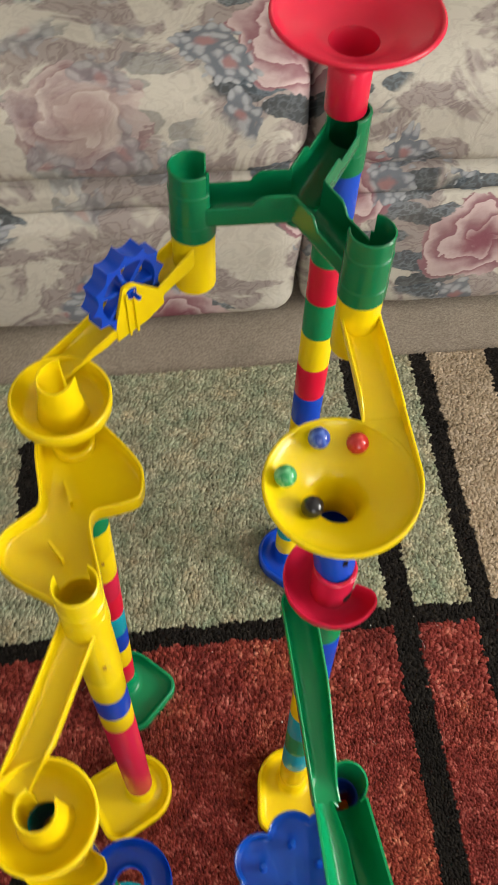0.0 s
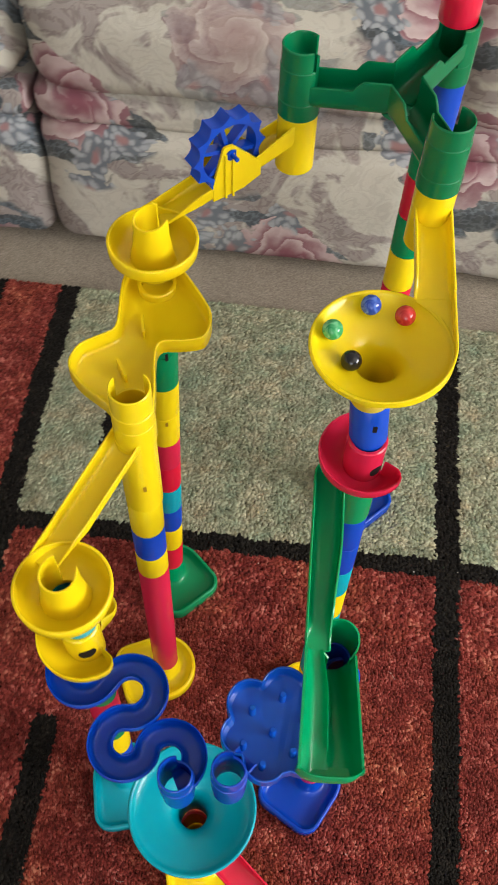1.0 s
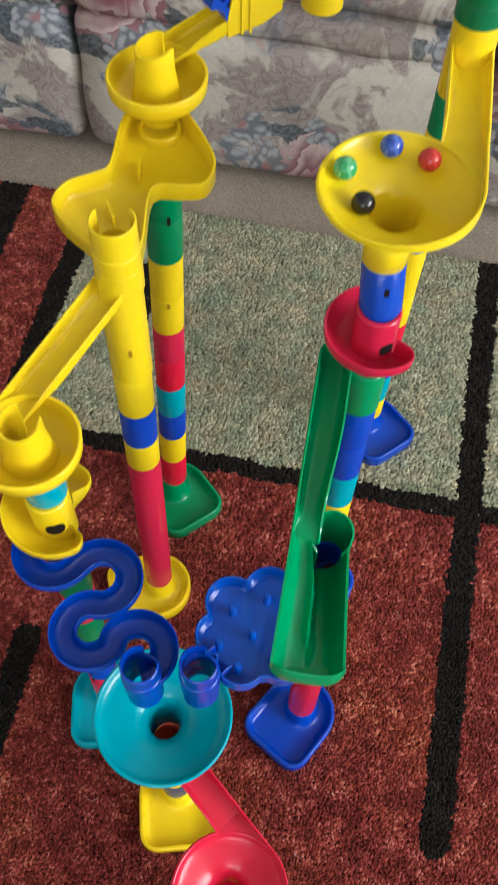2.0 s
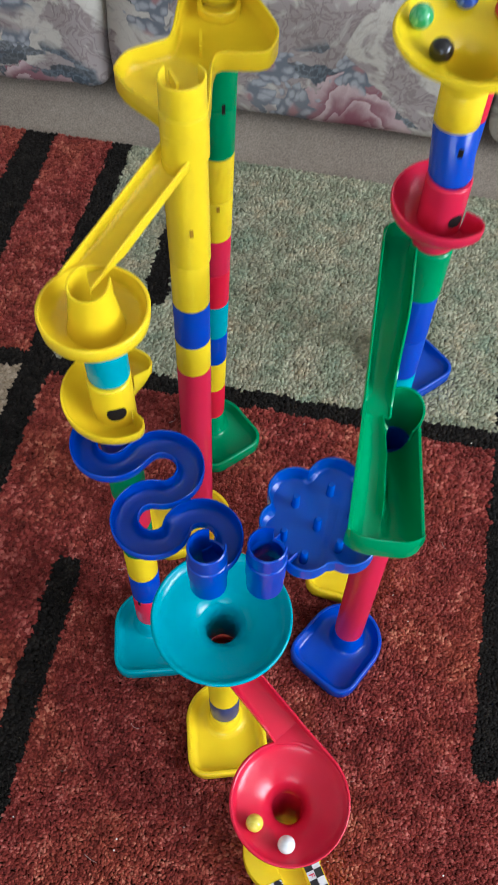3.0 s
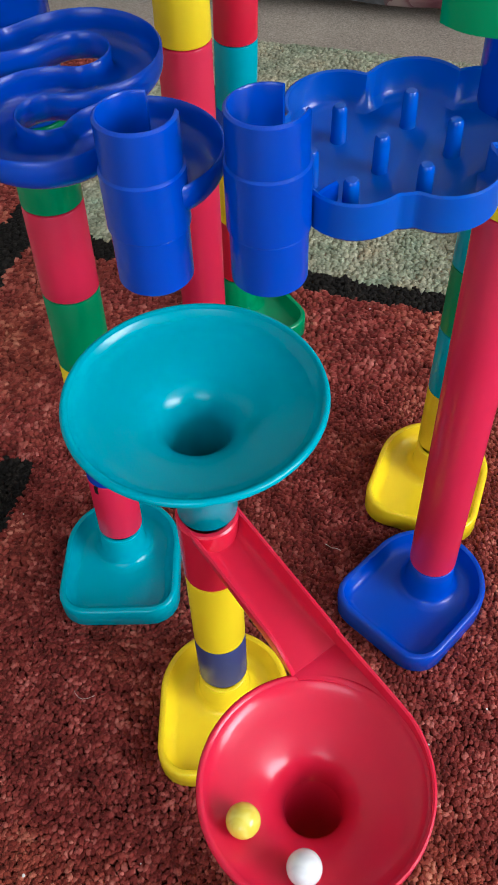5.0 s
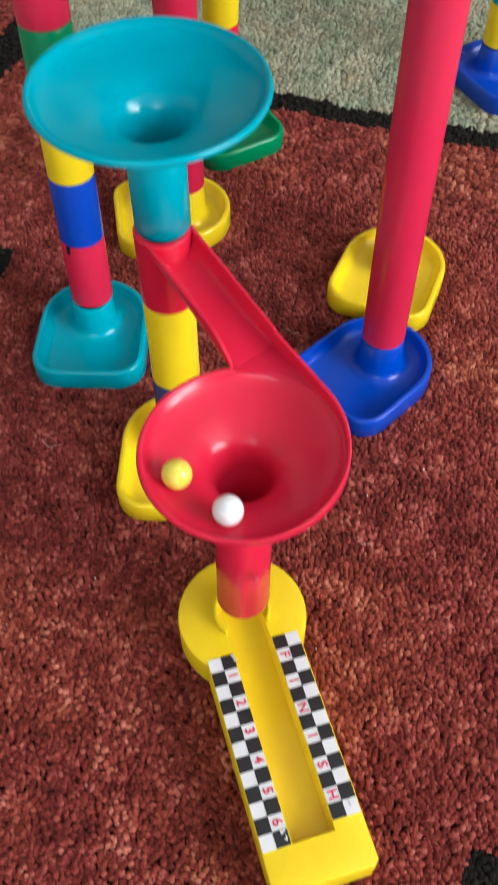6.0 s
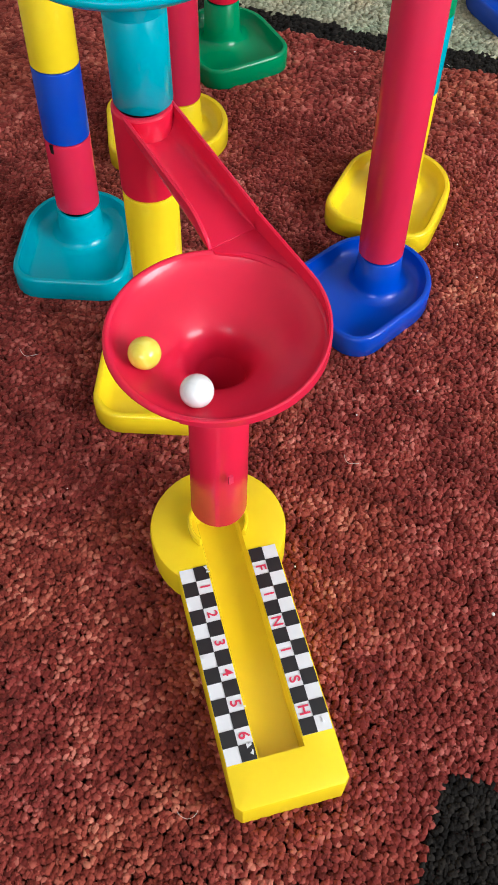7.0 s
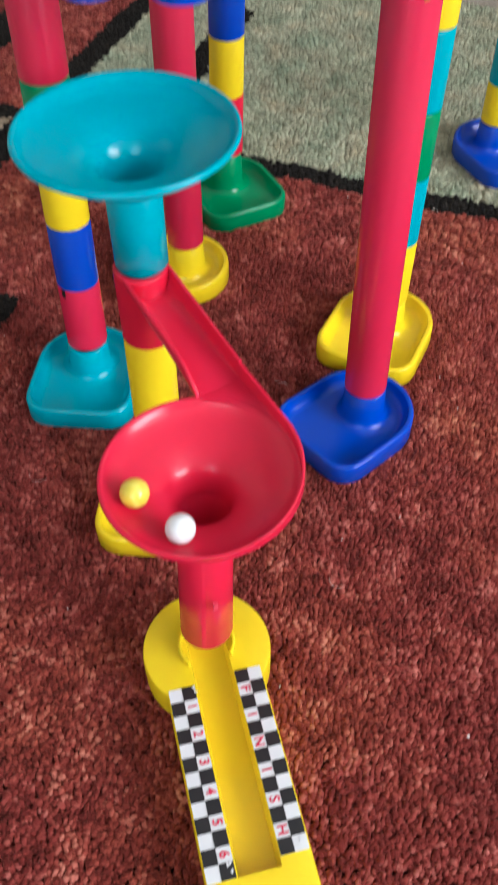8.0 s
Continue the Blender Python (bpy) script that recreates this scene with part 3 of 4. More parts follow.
def base_mesh(material, neck):
    """A foot: a tray with one round end and one flat side, and a collar for the lowest tube."""
    pts = []
    for cx, cy, r in ((0.004, 0, 0.0388), (0.0388, 0.0208, 0.0185), (0.0388, -0.0208, 0.0185)):
        pts += [(cx + r * math.cos(a * math.pi / 36), cy + r * math.sin(a * math.pi / 36)) for a in range(72)]
    hull = convex(pts)

    def reach(a, d):
        """Distance from the collar's axis to the outline moved inwards by d, along the angle a."""
        best = 1.0
        for (ax, ay), (bx, by) in zip(hull, hull[1:] + hull[:1]):
            length = math.hypot(bx - ax, by - ay)
            nx, ny = (by - ay) / length, -(bx - ax) / length
            den = nx * math.cos(a) + ny * math.sin(a)
            if den > 1e-6:
                best = min(best, (nx * ax + ny * ay - d) / den)
        return best
    angles = [2 * math.pi * i / 72 for i in range(72)]
    loops = []
    for d, z in ((0.0015, 0.0), (0.0, 0.0015), (0.0, 0.0152), (0.0007, 0.0172), (0.0022, 0.0180), (0.0040, 0.0173), (0.0056, 0.0125), (0.0085, 0.0088), (0.011, 0.0080)):
        loops.append([(reach(a, d) * math.cos(a), reach(a, d) * math.sin(a), z) for a in angles])
    for r, z in ((0.0235, 0.0080), (0.0195, 0.0087), (0.0167, 0.0110), (0.0153, 0.0155), (0.0142, neck - 0.0006), (0.0136, neck), (0.0118, neck), (0.0118, 0.010)):
        r0 = [min(r, reach(a, 0.012)) for a in angles]
        loops.append([(q * math.cos(a), q * math.sin(a), z) for q, a in zip(r0, angles)])
    return finish_mesh("base", *rings(loops, True, (True, True)), material, 50)


def spin(v, a):
    a = radians(a)
    return Vector((v[0] * math.cos(a) - v[1] * math.sin(a), v[0] * math.sin(a) + v[1] * math.cos(a)))


class Tower:
    """A stack of tubes on a foot; it may lean a little."""

    def __init__(self, label, foot, lean, base, turn, neck, stack):
        self.foot, self.lean = Vector((*foot, 0)), lean
        self.thing = thing("marble_run_tower", label, "toy tower", RUN, at=self.foot)
        part("base", base_mesh(base, neck), self.thing, "", pose(0, 0, -0.0015, 0, 0, turn))
        z = neck
        direction = Vector((lean[0], lean[1], 1)).normalized()
        q = Vector((0, 0, 1)).rotation_difference(direction).to_matrix().to_4x4()
        for top, material in stack:
            m = Matrix.Translation((lean[0] * z, lean[1] * z, z)) @ q
            if material is not None:
                part("tube", tube_mesh(top - z, material), self.thing, "", m)
            z = top

    def at(self, z):
        return Vector((self.foot.x + self.lean[0] * z, self.foot.y + self.lean[1] * z))

    def slot(self, z, angle, h=0.006, w=0.0026, out=0.0, material=DARK):
        """A small slot in a tube's wall: not cut, but a block in its shade's colour."""
        p = self.at(z)
        me = finish_mesh("slot", *box(-0.0006, 0.0006, -w / 2, w / 2, -h / 2, h / 2), material)
        ob = part("slot", me, self.thing, "small slot in the tube wall, its shade painted on")
        ob.matrix_basis = Matrix.Translation((p.x - self.foot.x, p.y - self.foot.y, z)) @ pose(0, 0, 0, 0, 0, angle) @ pose(R_TUBE - 0.0002 + out, 0, 0)


A = Tower("tall slim tower of many-coloured tubes on a blue foot", (0.161, 0.607), (0.006, 0), BLUE, -38, 0.034,
          [(0.072, YELLOW), (0.120, TEAL), (0.167, BLUE), (0.217, RED), (0.265, YELLOW), (0.332, YELLOW), (0.378, BLUE), (0.424, RED), (0.469, YELLOW),
           (0.514, GREEN), (0.559, RED), (0.606, GREEN), (0.654, BLUE)])
B = Tower("tower of many-coloured tubes on a green foot", (-0.0409, 0.4378), (0.031, 0.0), GREEN, -38, 0.044,
          [(0.099, RED), (0.149, YELLOW), (0.195, BLUE), (0.243, TEAL), (0.290, RED), (0.335, PINK), (0.382, YELLOW), (0.428, YELLOW), (0.476, GREEN), (0.530, GREEN)])
C = Tower("tower with a long rose-red tube on a yellow foot", (-0.0149, 0.3145), (0.012, 0.002), YELLOW, -148, 0.037,
          [(0.304, PINK), (0.342, YELLOW), (0.388, BLUE), (0.436, YELLOW)])
R = Tower("tower with a long rose-red tube on a blue foot", (0.1765, 0.2259), (-0.007, 0.0), BLUE, -114, 0.036,
          [(0.305, PINK), (0.340, YELLOW)])
T = Tower("tower of pink, green, yellow and blue tubes on a teal foot", (-0.0258, 0.1830), (-0.008, 0.045), TEAL, -69, 0.033,
          [(0.086, PINK), (0.1345, BLUE), (0.183, YELLOW), (0.231, GREEN), (0.282, PINK), (0.325, GREEN)])
E = Tower("tower of blue, teal, yellow and green tubes on a yellow foot", (0.1570, 0.322), (0.0, 0.068), YELLOW, -90, 0.034,
          [(0.085, YELLOW), (0.137, TEAL), (0.185, GREEN), (0.237, TEAL), (0.285, YELLOW), (0.329, TEAL), (0.373, BLUE), (0.418, BLUE)])
K = Tower("short tower of yellow and blue tubes on a yellow foot", (0.0780, 0.1105), (-0.020, 0.052), YELLOW, -68, 0.033,
          [(0.072, SMOKE), (0.1336, YELLOW)])
B.slot(0.376, -65, 0.006, 0.0026, 0.0, SHADED_YELLOW)
B.slot(0.478, -55, 0.009)
T.slot(0.083, -100, 0.006)
R.slot(0.308, -45, 0.010, 0.0026, 0.0, SHADED_YELLOW)


def collar(material, name, owner, p, z0, z1, ro=0.0150, label=""):
    prof = [(0.0122, z0), (ro - 0.0006, z0), (ro, z0 + 0.0007), (ro, z1 - 0.001), (ro - 0.001, z1), (0.0122, z1)]
    return part(name, finish_mesh(name, *revolve(prof, 48, centre=p), material), owner, label)


def funnel(owner, p, z, prof, material, throat_to, foot=None):
    """A bowl of revolution with an inner profile of (radius, drop) from the rim, its rounded rim, and a spout that may run to a foot beside the bowl's axis."""
    th = 0.0017
    drop = prof[-1][1]
    inner = [(r, z - d) for r, d in prof[1:]]
    outer = [(R_TUBE, z - drop)] + [(max(R_TUBE, r + th), z - d - th * (1.0 if r > 0.02 else 1.3)) for r, d in reversed(prof[1:-1])]
    part("bowl", finish_mesh("bowl", *revolve(inner + outer, 96, centre=p), material, 50), owner)
    R_ = prof[0][0]
    lip = [(prof[1][0], z - prof[1][1]), (R_, z), (R_ + 0.0008, z + 0.0003), (R_ + 0.0019, z - 0.0004), (R_ + 0.0023, z - 0.0018), (R_ + 0.0017, z - 0.0030), (prof[1][0] + th * 0.9, z - prof[1][1] - th)]
    part("rim", finish_mesh("rim", *revolve(lip, 96, centre=p), material, 60), owner)
    top = z - drop + 0.0004
    v, f = revolve(ring_profile(R_TUBE, 0.0124, throat_to, top, 0.0004), 48, centre=p)
    if foot is not None:
        slide = (Vector(foot) - Vector(p)) / (top - throat_to)
        v = [(x + slide.x * (top - h), y + slide.y * (top - h), h) for x, y, h in v]
    part("spout", finish_mesh("spout", v, f, material, 50), owner)


BOWL = [(0.0465, 0.0), (0.0456, 0.0009), (0.0442, 0.0030), (0.0412, 0.0054), (0.0365, 0.0077), (0.0315, 0.0098), (0.0268, 0.0120), (0.0230, 0.0144),
        (0.0194, 0.0168), (0.0164, 0.0198), (0.0144, 0.0240), (0.0131, 0.0285), (0.0125, 0.034)]
CONE = [(0.0530, 0.0), (0.0519, 0.0010), (0.0504, 0.0031), (0.0480, 0.0054), (0.0420, 0.0077), (0.0350, 0.0098), (0.0285, 0.0120), (0.0235, 0.0143),
        (0.0195, 0.0168), (0.0164, 0.0200), (0.0143, 0.0245), (0.0130, 0.0285), (0.0124, 0.033)]


def racket(label, material, start, z_start, end, z_rim, spout_z, foot=None):
    """A funnel fed by a straight chute that meets it at its edge. foot: where its spout ends, if not under the bowl's middle."""
    ob = thing("funnel_ramp", label, "toy ramp", RUN)
    start, end = Vector(start), Vector(end)
    r = 0.0470
    d = (end - start).normalized()
    d = spin(d, math.degrees(math.asin((r - 0.0118) / (end - start).length)))
    left = Vector((-d.y, d.x))

    def rim_z(p):
        return z_rim
    funnel(ob, end, z_rim, BOWL, material, spout_z, foot)
    lip_in, lip_out = r - 0.0236, r
    lat = 0.5 * (lip_in + lip_out)
    first = (start - end).dot(d) + 0.004
    stations = []
    for i in range(15):
        k = i / 14
        u = first + k * (-0.0420 - first)
        p = end + d * u + left * lat
        zf = z_start + (rim_z(end - d * 0.042 + left * lat) + 0.0008 - z_start) * k
        half = 0.5 * (lip_out - lip_in)
        stations.append(((p.x, p.y, zf), half, 0.0112, 0.0112 - 0.0088 * (max(0.0, k - 0.80) / 0.20) ** 1.5, (d.y, -d.x, 0), 1.0 - 0.88 * k ** 2))
    for u, dip in ((-0.0416, 0.0030), (-0.0400, 0.0065)):
        p = end + d * u + left * lat
        stations.append(((p.x, p.y, rim_z(p) + 0.0008 - dip), half, 0.0112 - dip, 0.0003, (d.y, -d.x, 0), 0.12))
    part("chute", finish_mesh("chute", *channel(stations), material, 50), ob)
    # the floor between the straight outer side and the bowl's rim
    top, low = [], []
    for i in range(13):
        u = -0.0425 + 0.0425 * i / 12
        edge = math.sqrt(max(0, (r - 0.0018) ** 2 - u * u)) if abs(u) < r - 0.0018 else 0.0
        edge = max(edge, lip_in)
        row = []
        for j in range(5):
            p = end + d * u + left * (edge + (r + 0.0004 - edge) * j / 4)
            row.append((p.x, p.y, rim_z(p) + 0.0008 - 0.0026 * (1 - j / 4) * min(1.0, i / 8) - 0.0003 * max(0.0, 1 - i / 2)))
        top.append(row)
        low.append([(x, y, z - 0.0018) for x, y, z in row])
    loops = [t_ + l_[::-1] for t_, l_ in zip(top, low)]
    part("apron", finish_mesh("apron", *rings(loops, True, (True, True)), material, 50), ob)
    # the outer wall runs on straight, then round the bowl, and dies away
    wall = []
    for i in range(10):
        u = -0.0430 + 0.0430 * i / 9
        wall.append((end + d * u + left * r, left, 0.0112 - 0.0035 * i / 9))
    a0 = math.atan2(left.y, left.x)
    for i in range(1, 25):
        a = a0 - radians(140) * i / 24
        c = Vector((math.cos(a), math.sin(a)))
        wall.append((end + c * r, c, 0.0077 * (1 - i / 24) ** 1.6 + 0.0003))
    lip = []
    for p, c, h in wall:
        q = p + c * 0.0017
        z = rim_z(p)
        lip.append([(p.x, p.y, z - 0.003), (q.x, q.y, z - 0.003), (q.x, q.y, z + h - 0.0004), ((p.x + q.x) / 2, (p.y + q.y) / 2, z + h), (p.x, p.y, z + h - 0.0004)])
    part("guard_wall", finish_mesh("guard_wall", *rings(lip, True, (True, True)), material, 50), ob)
    return ob


def dish(label, material, start, z_start, end, z_rim, bottom, open_to, tall=0.0):
    """A round dish with a notched inner tube, fed by a straight chute along its edge."""
    ob = thing("dish_ramp", label, "toy ramp", RUN)
    start, end = Vector(start), Vector(end)
    d = (end - start).normalized()
    right = Vector((d.y, -d.x))
    r = 0.0332
    prof = [(r, z_rim), (r - 0.0006, z_rim - 0.0004), (r - 0.0014, z_rim - 0.010), (r - 0.006, z_rim - 0.0155), (0.018, z_rim - 0.018), (0.0122, z_rim - 0.018),
            (0.0122, bottom), (R_TUBE, bottom), (R_TUBE, z_rim - 0.024), (0.020, z_rim - 0.0205), (r - 0.004, z_rim - 0.0175), (r + 0.001, z_rim - 0.011), (r + 0.0018, z_rim - 0.0008), (r + 0.0010, z_rim)]
    part("dish", finish_mesh("dish", *revolve(prof, 72, centre=end), material, 50), ob)
    # inner tube with two horns either side of its notch
    loops = []
    n = 40
    for i in range(n + 1):
        a = open_to + 44 + 272 * i / n
        k = abs(i / n - 0.5) * 2
        top = z_rim + 0.0185 + 0.0060 * k ** 2.0 * (1 - 0.35 * max(0.0, k - 0.85) / 0.15)
        c = Vector((math.cos(radians(a)), math.sin(radians(a))))
        foot = 0.0185
        loops.append([(*(end + c * 0.0112), z_rim - 0.018), (*(end + c * foot), z_rim - 0.0178), (*(end + c * 0.0160), z_rim - 0.006),
                      (*(end + c * 0.0140), z_rim + 0.008), (*(end + c * 0.0136), top - 0.0004), (*(end + c * 0.0128), top), (*(end + c * 0.0119), top - 0.0004), (*(end + c * 0.0112), z_rim - 0.004)])
    part("inner_tube", finish_mesh("inner_tube", *rings(loops, True, (True, True)), material, 50), ob)
    d = spin((end - start).normalized(), -math.degrees(math.asin((r - 0.0118) / (end - start).length)))
    right = Vector((d.y, -d.x))
    lat = r - 0.0112
    first = (start - end).dot(d) + 0.005
    stations = []
    for i in range(13):
        k = i / 12
        u = first + k * (-0.006 - first)
        slim = 0.0026 * max(0.0, min(1.0, (k - 0.66) / 0.22))
        p = end + d * u + right * (lat + slim)
        inner_wall = 0.0115 + tall * max(0.0, 0.40 - k) / 0.40 - 0.0106 * min(1.0, max(0.0, k - 0.66) / 0.20) ** 1.3
        stations.append(((p.x, p.y, z_start + (z_rim - 0.0100 - z_start) * k), 0.0112 - slim, inner_wall, 0.0115 - 0.0018 * k, (d.y, -d.x, 0), 1.0 - 0.6 * k))
    part("chute", finish_mesh("chute", *channel(stations), material, 50), ob)
    return ob


def catcher(label, material, p, z_top, z_bottom, a0, a1, drop, wide=27, turn=42):
    """A spiral half-bowl round a tube."""
    ob = thing("spiral_catcher", label, "toy spiral", RUN)
    p = Vector(p)
    zr = z_top - 0.020
    n = 56
    loops = []
    for i in range(n + 1):
        k = i / n
        a = radians(a0 + (a1 - a0) * k)
        c = Vector((math.cos(a), math.sin(a)))
        e = min(1, min(k, 1 - k) / 0.09)
        rho = 0.0165 + (0.0335 - 0.0165) * math.sqrt(max(0, 1 - (1 - e) ** 2))
        zz = zr + drop * (0.5 - k)
        w = rho - 0.0140
        prof = [(0.0140, zz - 0.016), (0.0140 + w * 0.35, zz - 0.0165), (0.0140 + w * 0.7, zz - 0.012), (0.0140 + w * 0.92, zz - 0.005), (rho, zz + 0.001), (rho + 0.0014, zz + 0.0016),
                (rho + 0.0018, zz), (0.0140 + w * 0.96 + 0.0018, zz - 0.007), (0.0140 + w * 0.75, zz - 0.0145), (0.0140 + w * 0.35, zz - 0.020), (0.0140, zz - 0.026)]
        loops.append([(*(p + c * r), z) for r, z in prof])
    part("bowl", finish_mesh("bowl", *rings(loops, True, (True, True)), material, 50), ob)
    collar(material, "collar", ob, p, z_bottom, z_top, 0.0152)
    # the outlet is not cut: a near-black patch on the collar paints its shade
    loops = []
    for i in range(17):
        k = i / 8 - 1
        a = radians(a1 - turn + wide * k)
        c = Vector((math.cos(a), math.sin(a)))
        h = 0.000245 * wide * (1 - abs(k) ** 3) ** 0.5 + 0.0002
        loops.append([(*(p + c * rr), zr - 0.0065 + hh) for rr, hh in ((0.0150, -h), (0.0155, -h), (0.0155, h), (0.0150, h))])
    part("outlet", finish_mesh("outlet", *rings(loops, True, (True, True)), DARK), ob, "round outlet in the collar, its dark inside painted on")
    return ob


# top funnel on tower A
top = thing("funnel", "large red funnel at the top of the run", "toy funnel", RUN)
funnel(top, A.at(0.7) + Vector((-0.003, 0.002)), 0.767, [(r * 1.12, d * 1.1) for r, d in BOWL[:-4]] + BOWL[-4:], LIGHT_RED, 0.698)


# the three-armed green splitter
YL, YR = Vector((0.0602, 0.5465)), Vector((0.1695, 0.4910))
YA = A.at(0.68)
HUB = (YL + YR + YA) / 3
split = thing("three_way_splitter", "dark green three-armed splitter trough with end tubes", "toy ramp", RUN)
for end, zf in ((YA, 0.672), (YL, 0.658), (YR, 0.658)):
    d = (end - HUB).normalized()
    span = (end - HUB).length
    st = []
    for u in (0.0068, 0.012, 0.018, 0.026, 0.030, 0.033, 0.045, span - 0.006):
        k = u / span
        high = 0.0265 if u < 0.027 else (0.023 if u < 0.031 else 0.0185)
        p = HUB + d * u
        st.append(((p.x, p.y, 0.662 + (zf - 0.662) * k), 0.0112, high, high, (d.y, -d.x, 0)))
    part("arm", finish_mesh("arm", *channel(st), DARK_GREEN, 50), split)
part("hub", finish_mesh("hub", *revolve([(0.0, 0.6588), (0.0118, 0.6588), (0.0125, 0.6600), (0.0118, 0.6622), (0.0, 0.6622)], 36, centre=HUB), DARK_GREEN), split)
for end in (YL, YR):
    d = HUB - end
    a = math.degrees(math.atan2(d.y, d.x))
    low = revolve(ring_profile(0.0158, 0.0132, 0.6475, 0.662), 48, centre=end)
    high = revolve(ring_profile(0.0155, 0.0132, 0.661, 0.688), 48, a + 42, a + 318, centre=end)
    top_ = revolve(ring_profile(0.0149, 0.0132, 0.687, 0.703), 48, a + 50, a + 310, centre=end)
    part("end_tube", finish_mesh("end_tube", *join(low, high, top_), DARK_GREEN), split)
a = math.degrees(math.atan2((HUB - YA).y, (HUB - YA).x))
low = revolve(ring_profile(0.0156, 0.0128, 0.652, 0.670), 48, centre=YA)
high = revolve(ring_profile(0.0155, 0.0128, 0.669, 0.699), 48, a + 46, a + 314, centre=YA)
part("end_tube", finish_mesh("end_tube", *join(low, high), DARK_GREEN), split)

# right branch: yellow chute into the large yellow funnel
ob = racket("yellow chute running into a wide yellow funnel", YELLOW, YR, 0.622, (0.1520, 0.3680), 0.6150, 0.5545)
collar(YELLOW, "collar", ob, YR, 0.594, 0.6490)
p = E.at(0.54)
q = Vector((0.1520, 0.3680))
link_tube = thing("blue_tube", "blue tube under the yellow funnel", "toy tube", RUN)
loops = []
for z, r in ((0.517, 0.0124), (0.517, R_TUBE), (0.5555, R_TUBE), (0.5562, R_TUBE - 0.0006), (0.5562, 0.0124), (0.517, 0.0124)):
    c = p.lerp(q, (z - 0.517) / 0.0395)
    loops.append([(c.x + r * math.cos(a * math.pi / 24), c.y + r * math.sin(a * math.pi / 24), z) for a in range(48)])
part("tube", finish_mesh("tube", *rings(loops), BLUE), link_tube)
E.slot(0.5500, -80, 0.006, 0.003, 0.0006)
catcher("rose-red spiral catcher round the tower", PINK, E.at(0.49), 0.522, 0.464, 62, 350, 0.008, 20, 34)


# the green switchback trough
trough = thing("switchback_trough", "bright green two-lane trough that turns back into a tube", "toy ramp", RUN)
H = Vector((0.1655, 0.2315))
U = Vector((0.155, -0.988)).normalized()
V = Vector((-U.y, U.x))


def local(u, v):
    return H + U * u + V * v


def lane(u0, u1, v, z0, z1, hl, hr, n, hw=0.0108):
    out = []
    for i in range(n):
        k = i / (n - 1)
        p = local(u0 + (u1 - u0) * k, v[0] + (v[1] - v[0]) * k)
        out.append(((p.x, p.y, z0 + (z1 - z0) * k), hw, hl, hr, (V.x, V.y, 0) if u1 > u0 else (-V.x, -V.y, 0)))
    return out


upper = lane(-0.124, 0.011, (-0.0118, -0.0152), 0.4525, 0.4378, 0.0155, 0.0155, 46, 0.0106)
for i in range(16, 46):
    # towards the hole the lane narrows and its dividing wall sinks away
    c, hw, hl, hr, sd = upper[i]
    k = 0.5 - 0.5 * math.cos(math.pi * min(1.0, (i - 16) / 26))
    sink = 0.5 - 0.5 * math.cos(math.pi * max(0.0, min(1.0, (i - 36) / 7)))
    upper[i] = (Vector(c) - Vector(sd) * 0.0024 * k, hw - 0.0024 * k, hl, 0.0155 - 0.0142 * sink, sd)
part("upper_lane", finish_mesh("upper_lane", *channel(upper), BRIGHT_GREEN, 50), trough)
wide = []
for i in range(13):
    k = i / 12
    u = 0.010 + 0.0865 * k
    p0, p1 = local(u, -0.0240), local(u, 0.0)
    zl, zr = 0.4378 - 0.0095 * k, 0.394 + 0.0335 * k
    ridge = 0.0050 * max(0.0, min(1.0, (0.80 - k) / 0.05)) * min(1.0, 0.2 + k * 6)
    mid = -0.0130 + 0.0040 * min(1.0, k * 3)
    top_l, top_r = 0.4533 - 0.0098 * k, 0.4300 + 0.0125 * k
    prof = []
    wl, wr = -0.0254 - 0.0028 * k, 0.0113 + 0.0032 * k
    prof.append((wl, top_l))
    for j in range(9):
        q = j / 8
        v = wl + (mid - wl) * q
        bend = (abs(1 - q * 1.35) ** 3 if q < 0.74 else 0) * min(1.0, 0.25 + k * 5) if j else 1.0
        prof.append((v, zl + (top_l - zl) * bend + (0.0 if q < 0.74 else ridge * ((q - 0.74) / 0.26) ** 2)))
    for j in range(9):
        q = j / 8
        v = mid + (wr - mid) * q
        prof.append((v, zr + (top_r - zr) * (max(0, q - 0.3) / 0.7) ** 3 + (ridge + zl - zr) * (max(0, 0.3 - q) / 0.3) ** 2))
    prof.append((wr, top_r))
    under = [(wr + 0.0018, top_r), (wr + 0.0016, zr + 0.006), (wr - 0.006, zr - 0.0026), (-0.012, zr - 0.0026), (wl + 0.006, zl - 0.0026), (wl - 0.0016, zl + 0.006), (wl - 0.0018, top_l)]
    loop = []
    for v, z in prof + under:
        p = local(u, v)
        loop.append((p.x, p.y, z))
    wide.append(loop)
part("lower_lane", finish_mesh("lower_lane", *rings(wide, True, (True, True)), BRIGHT_GREEN, 55), trough)
endw = []
for i in range(25):
    k = i / 24
    v = -0.0302 + 0.0466 * k
    bow = 0.0068 * (1 - abs(2 * k - 1) ** 4)
    loop = []
    for u, z in ((0.0910, 0.4190), (0.0930 + bow, 0.4180), (0.0947 + bow, 0.4422), (0.0939 + bow, 0.4430), (0.0929 + bow, 0.4422), (0.0921 + bow * 0.9, 0.4310), (0.0910, 0.4278)):
        p = local(u, v)
        loop.append((p.x, p.y, z))
    endw.append(loop)
part("end_wall", finish_mesh("end_wall", *rings(endw, True, (True, True)), BRIGHT_GREEN, 50), trough)
back = math.degrees(math.atan2(-U.y, -U.x))
cap_at = local(-0.1235, -0.0118)
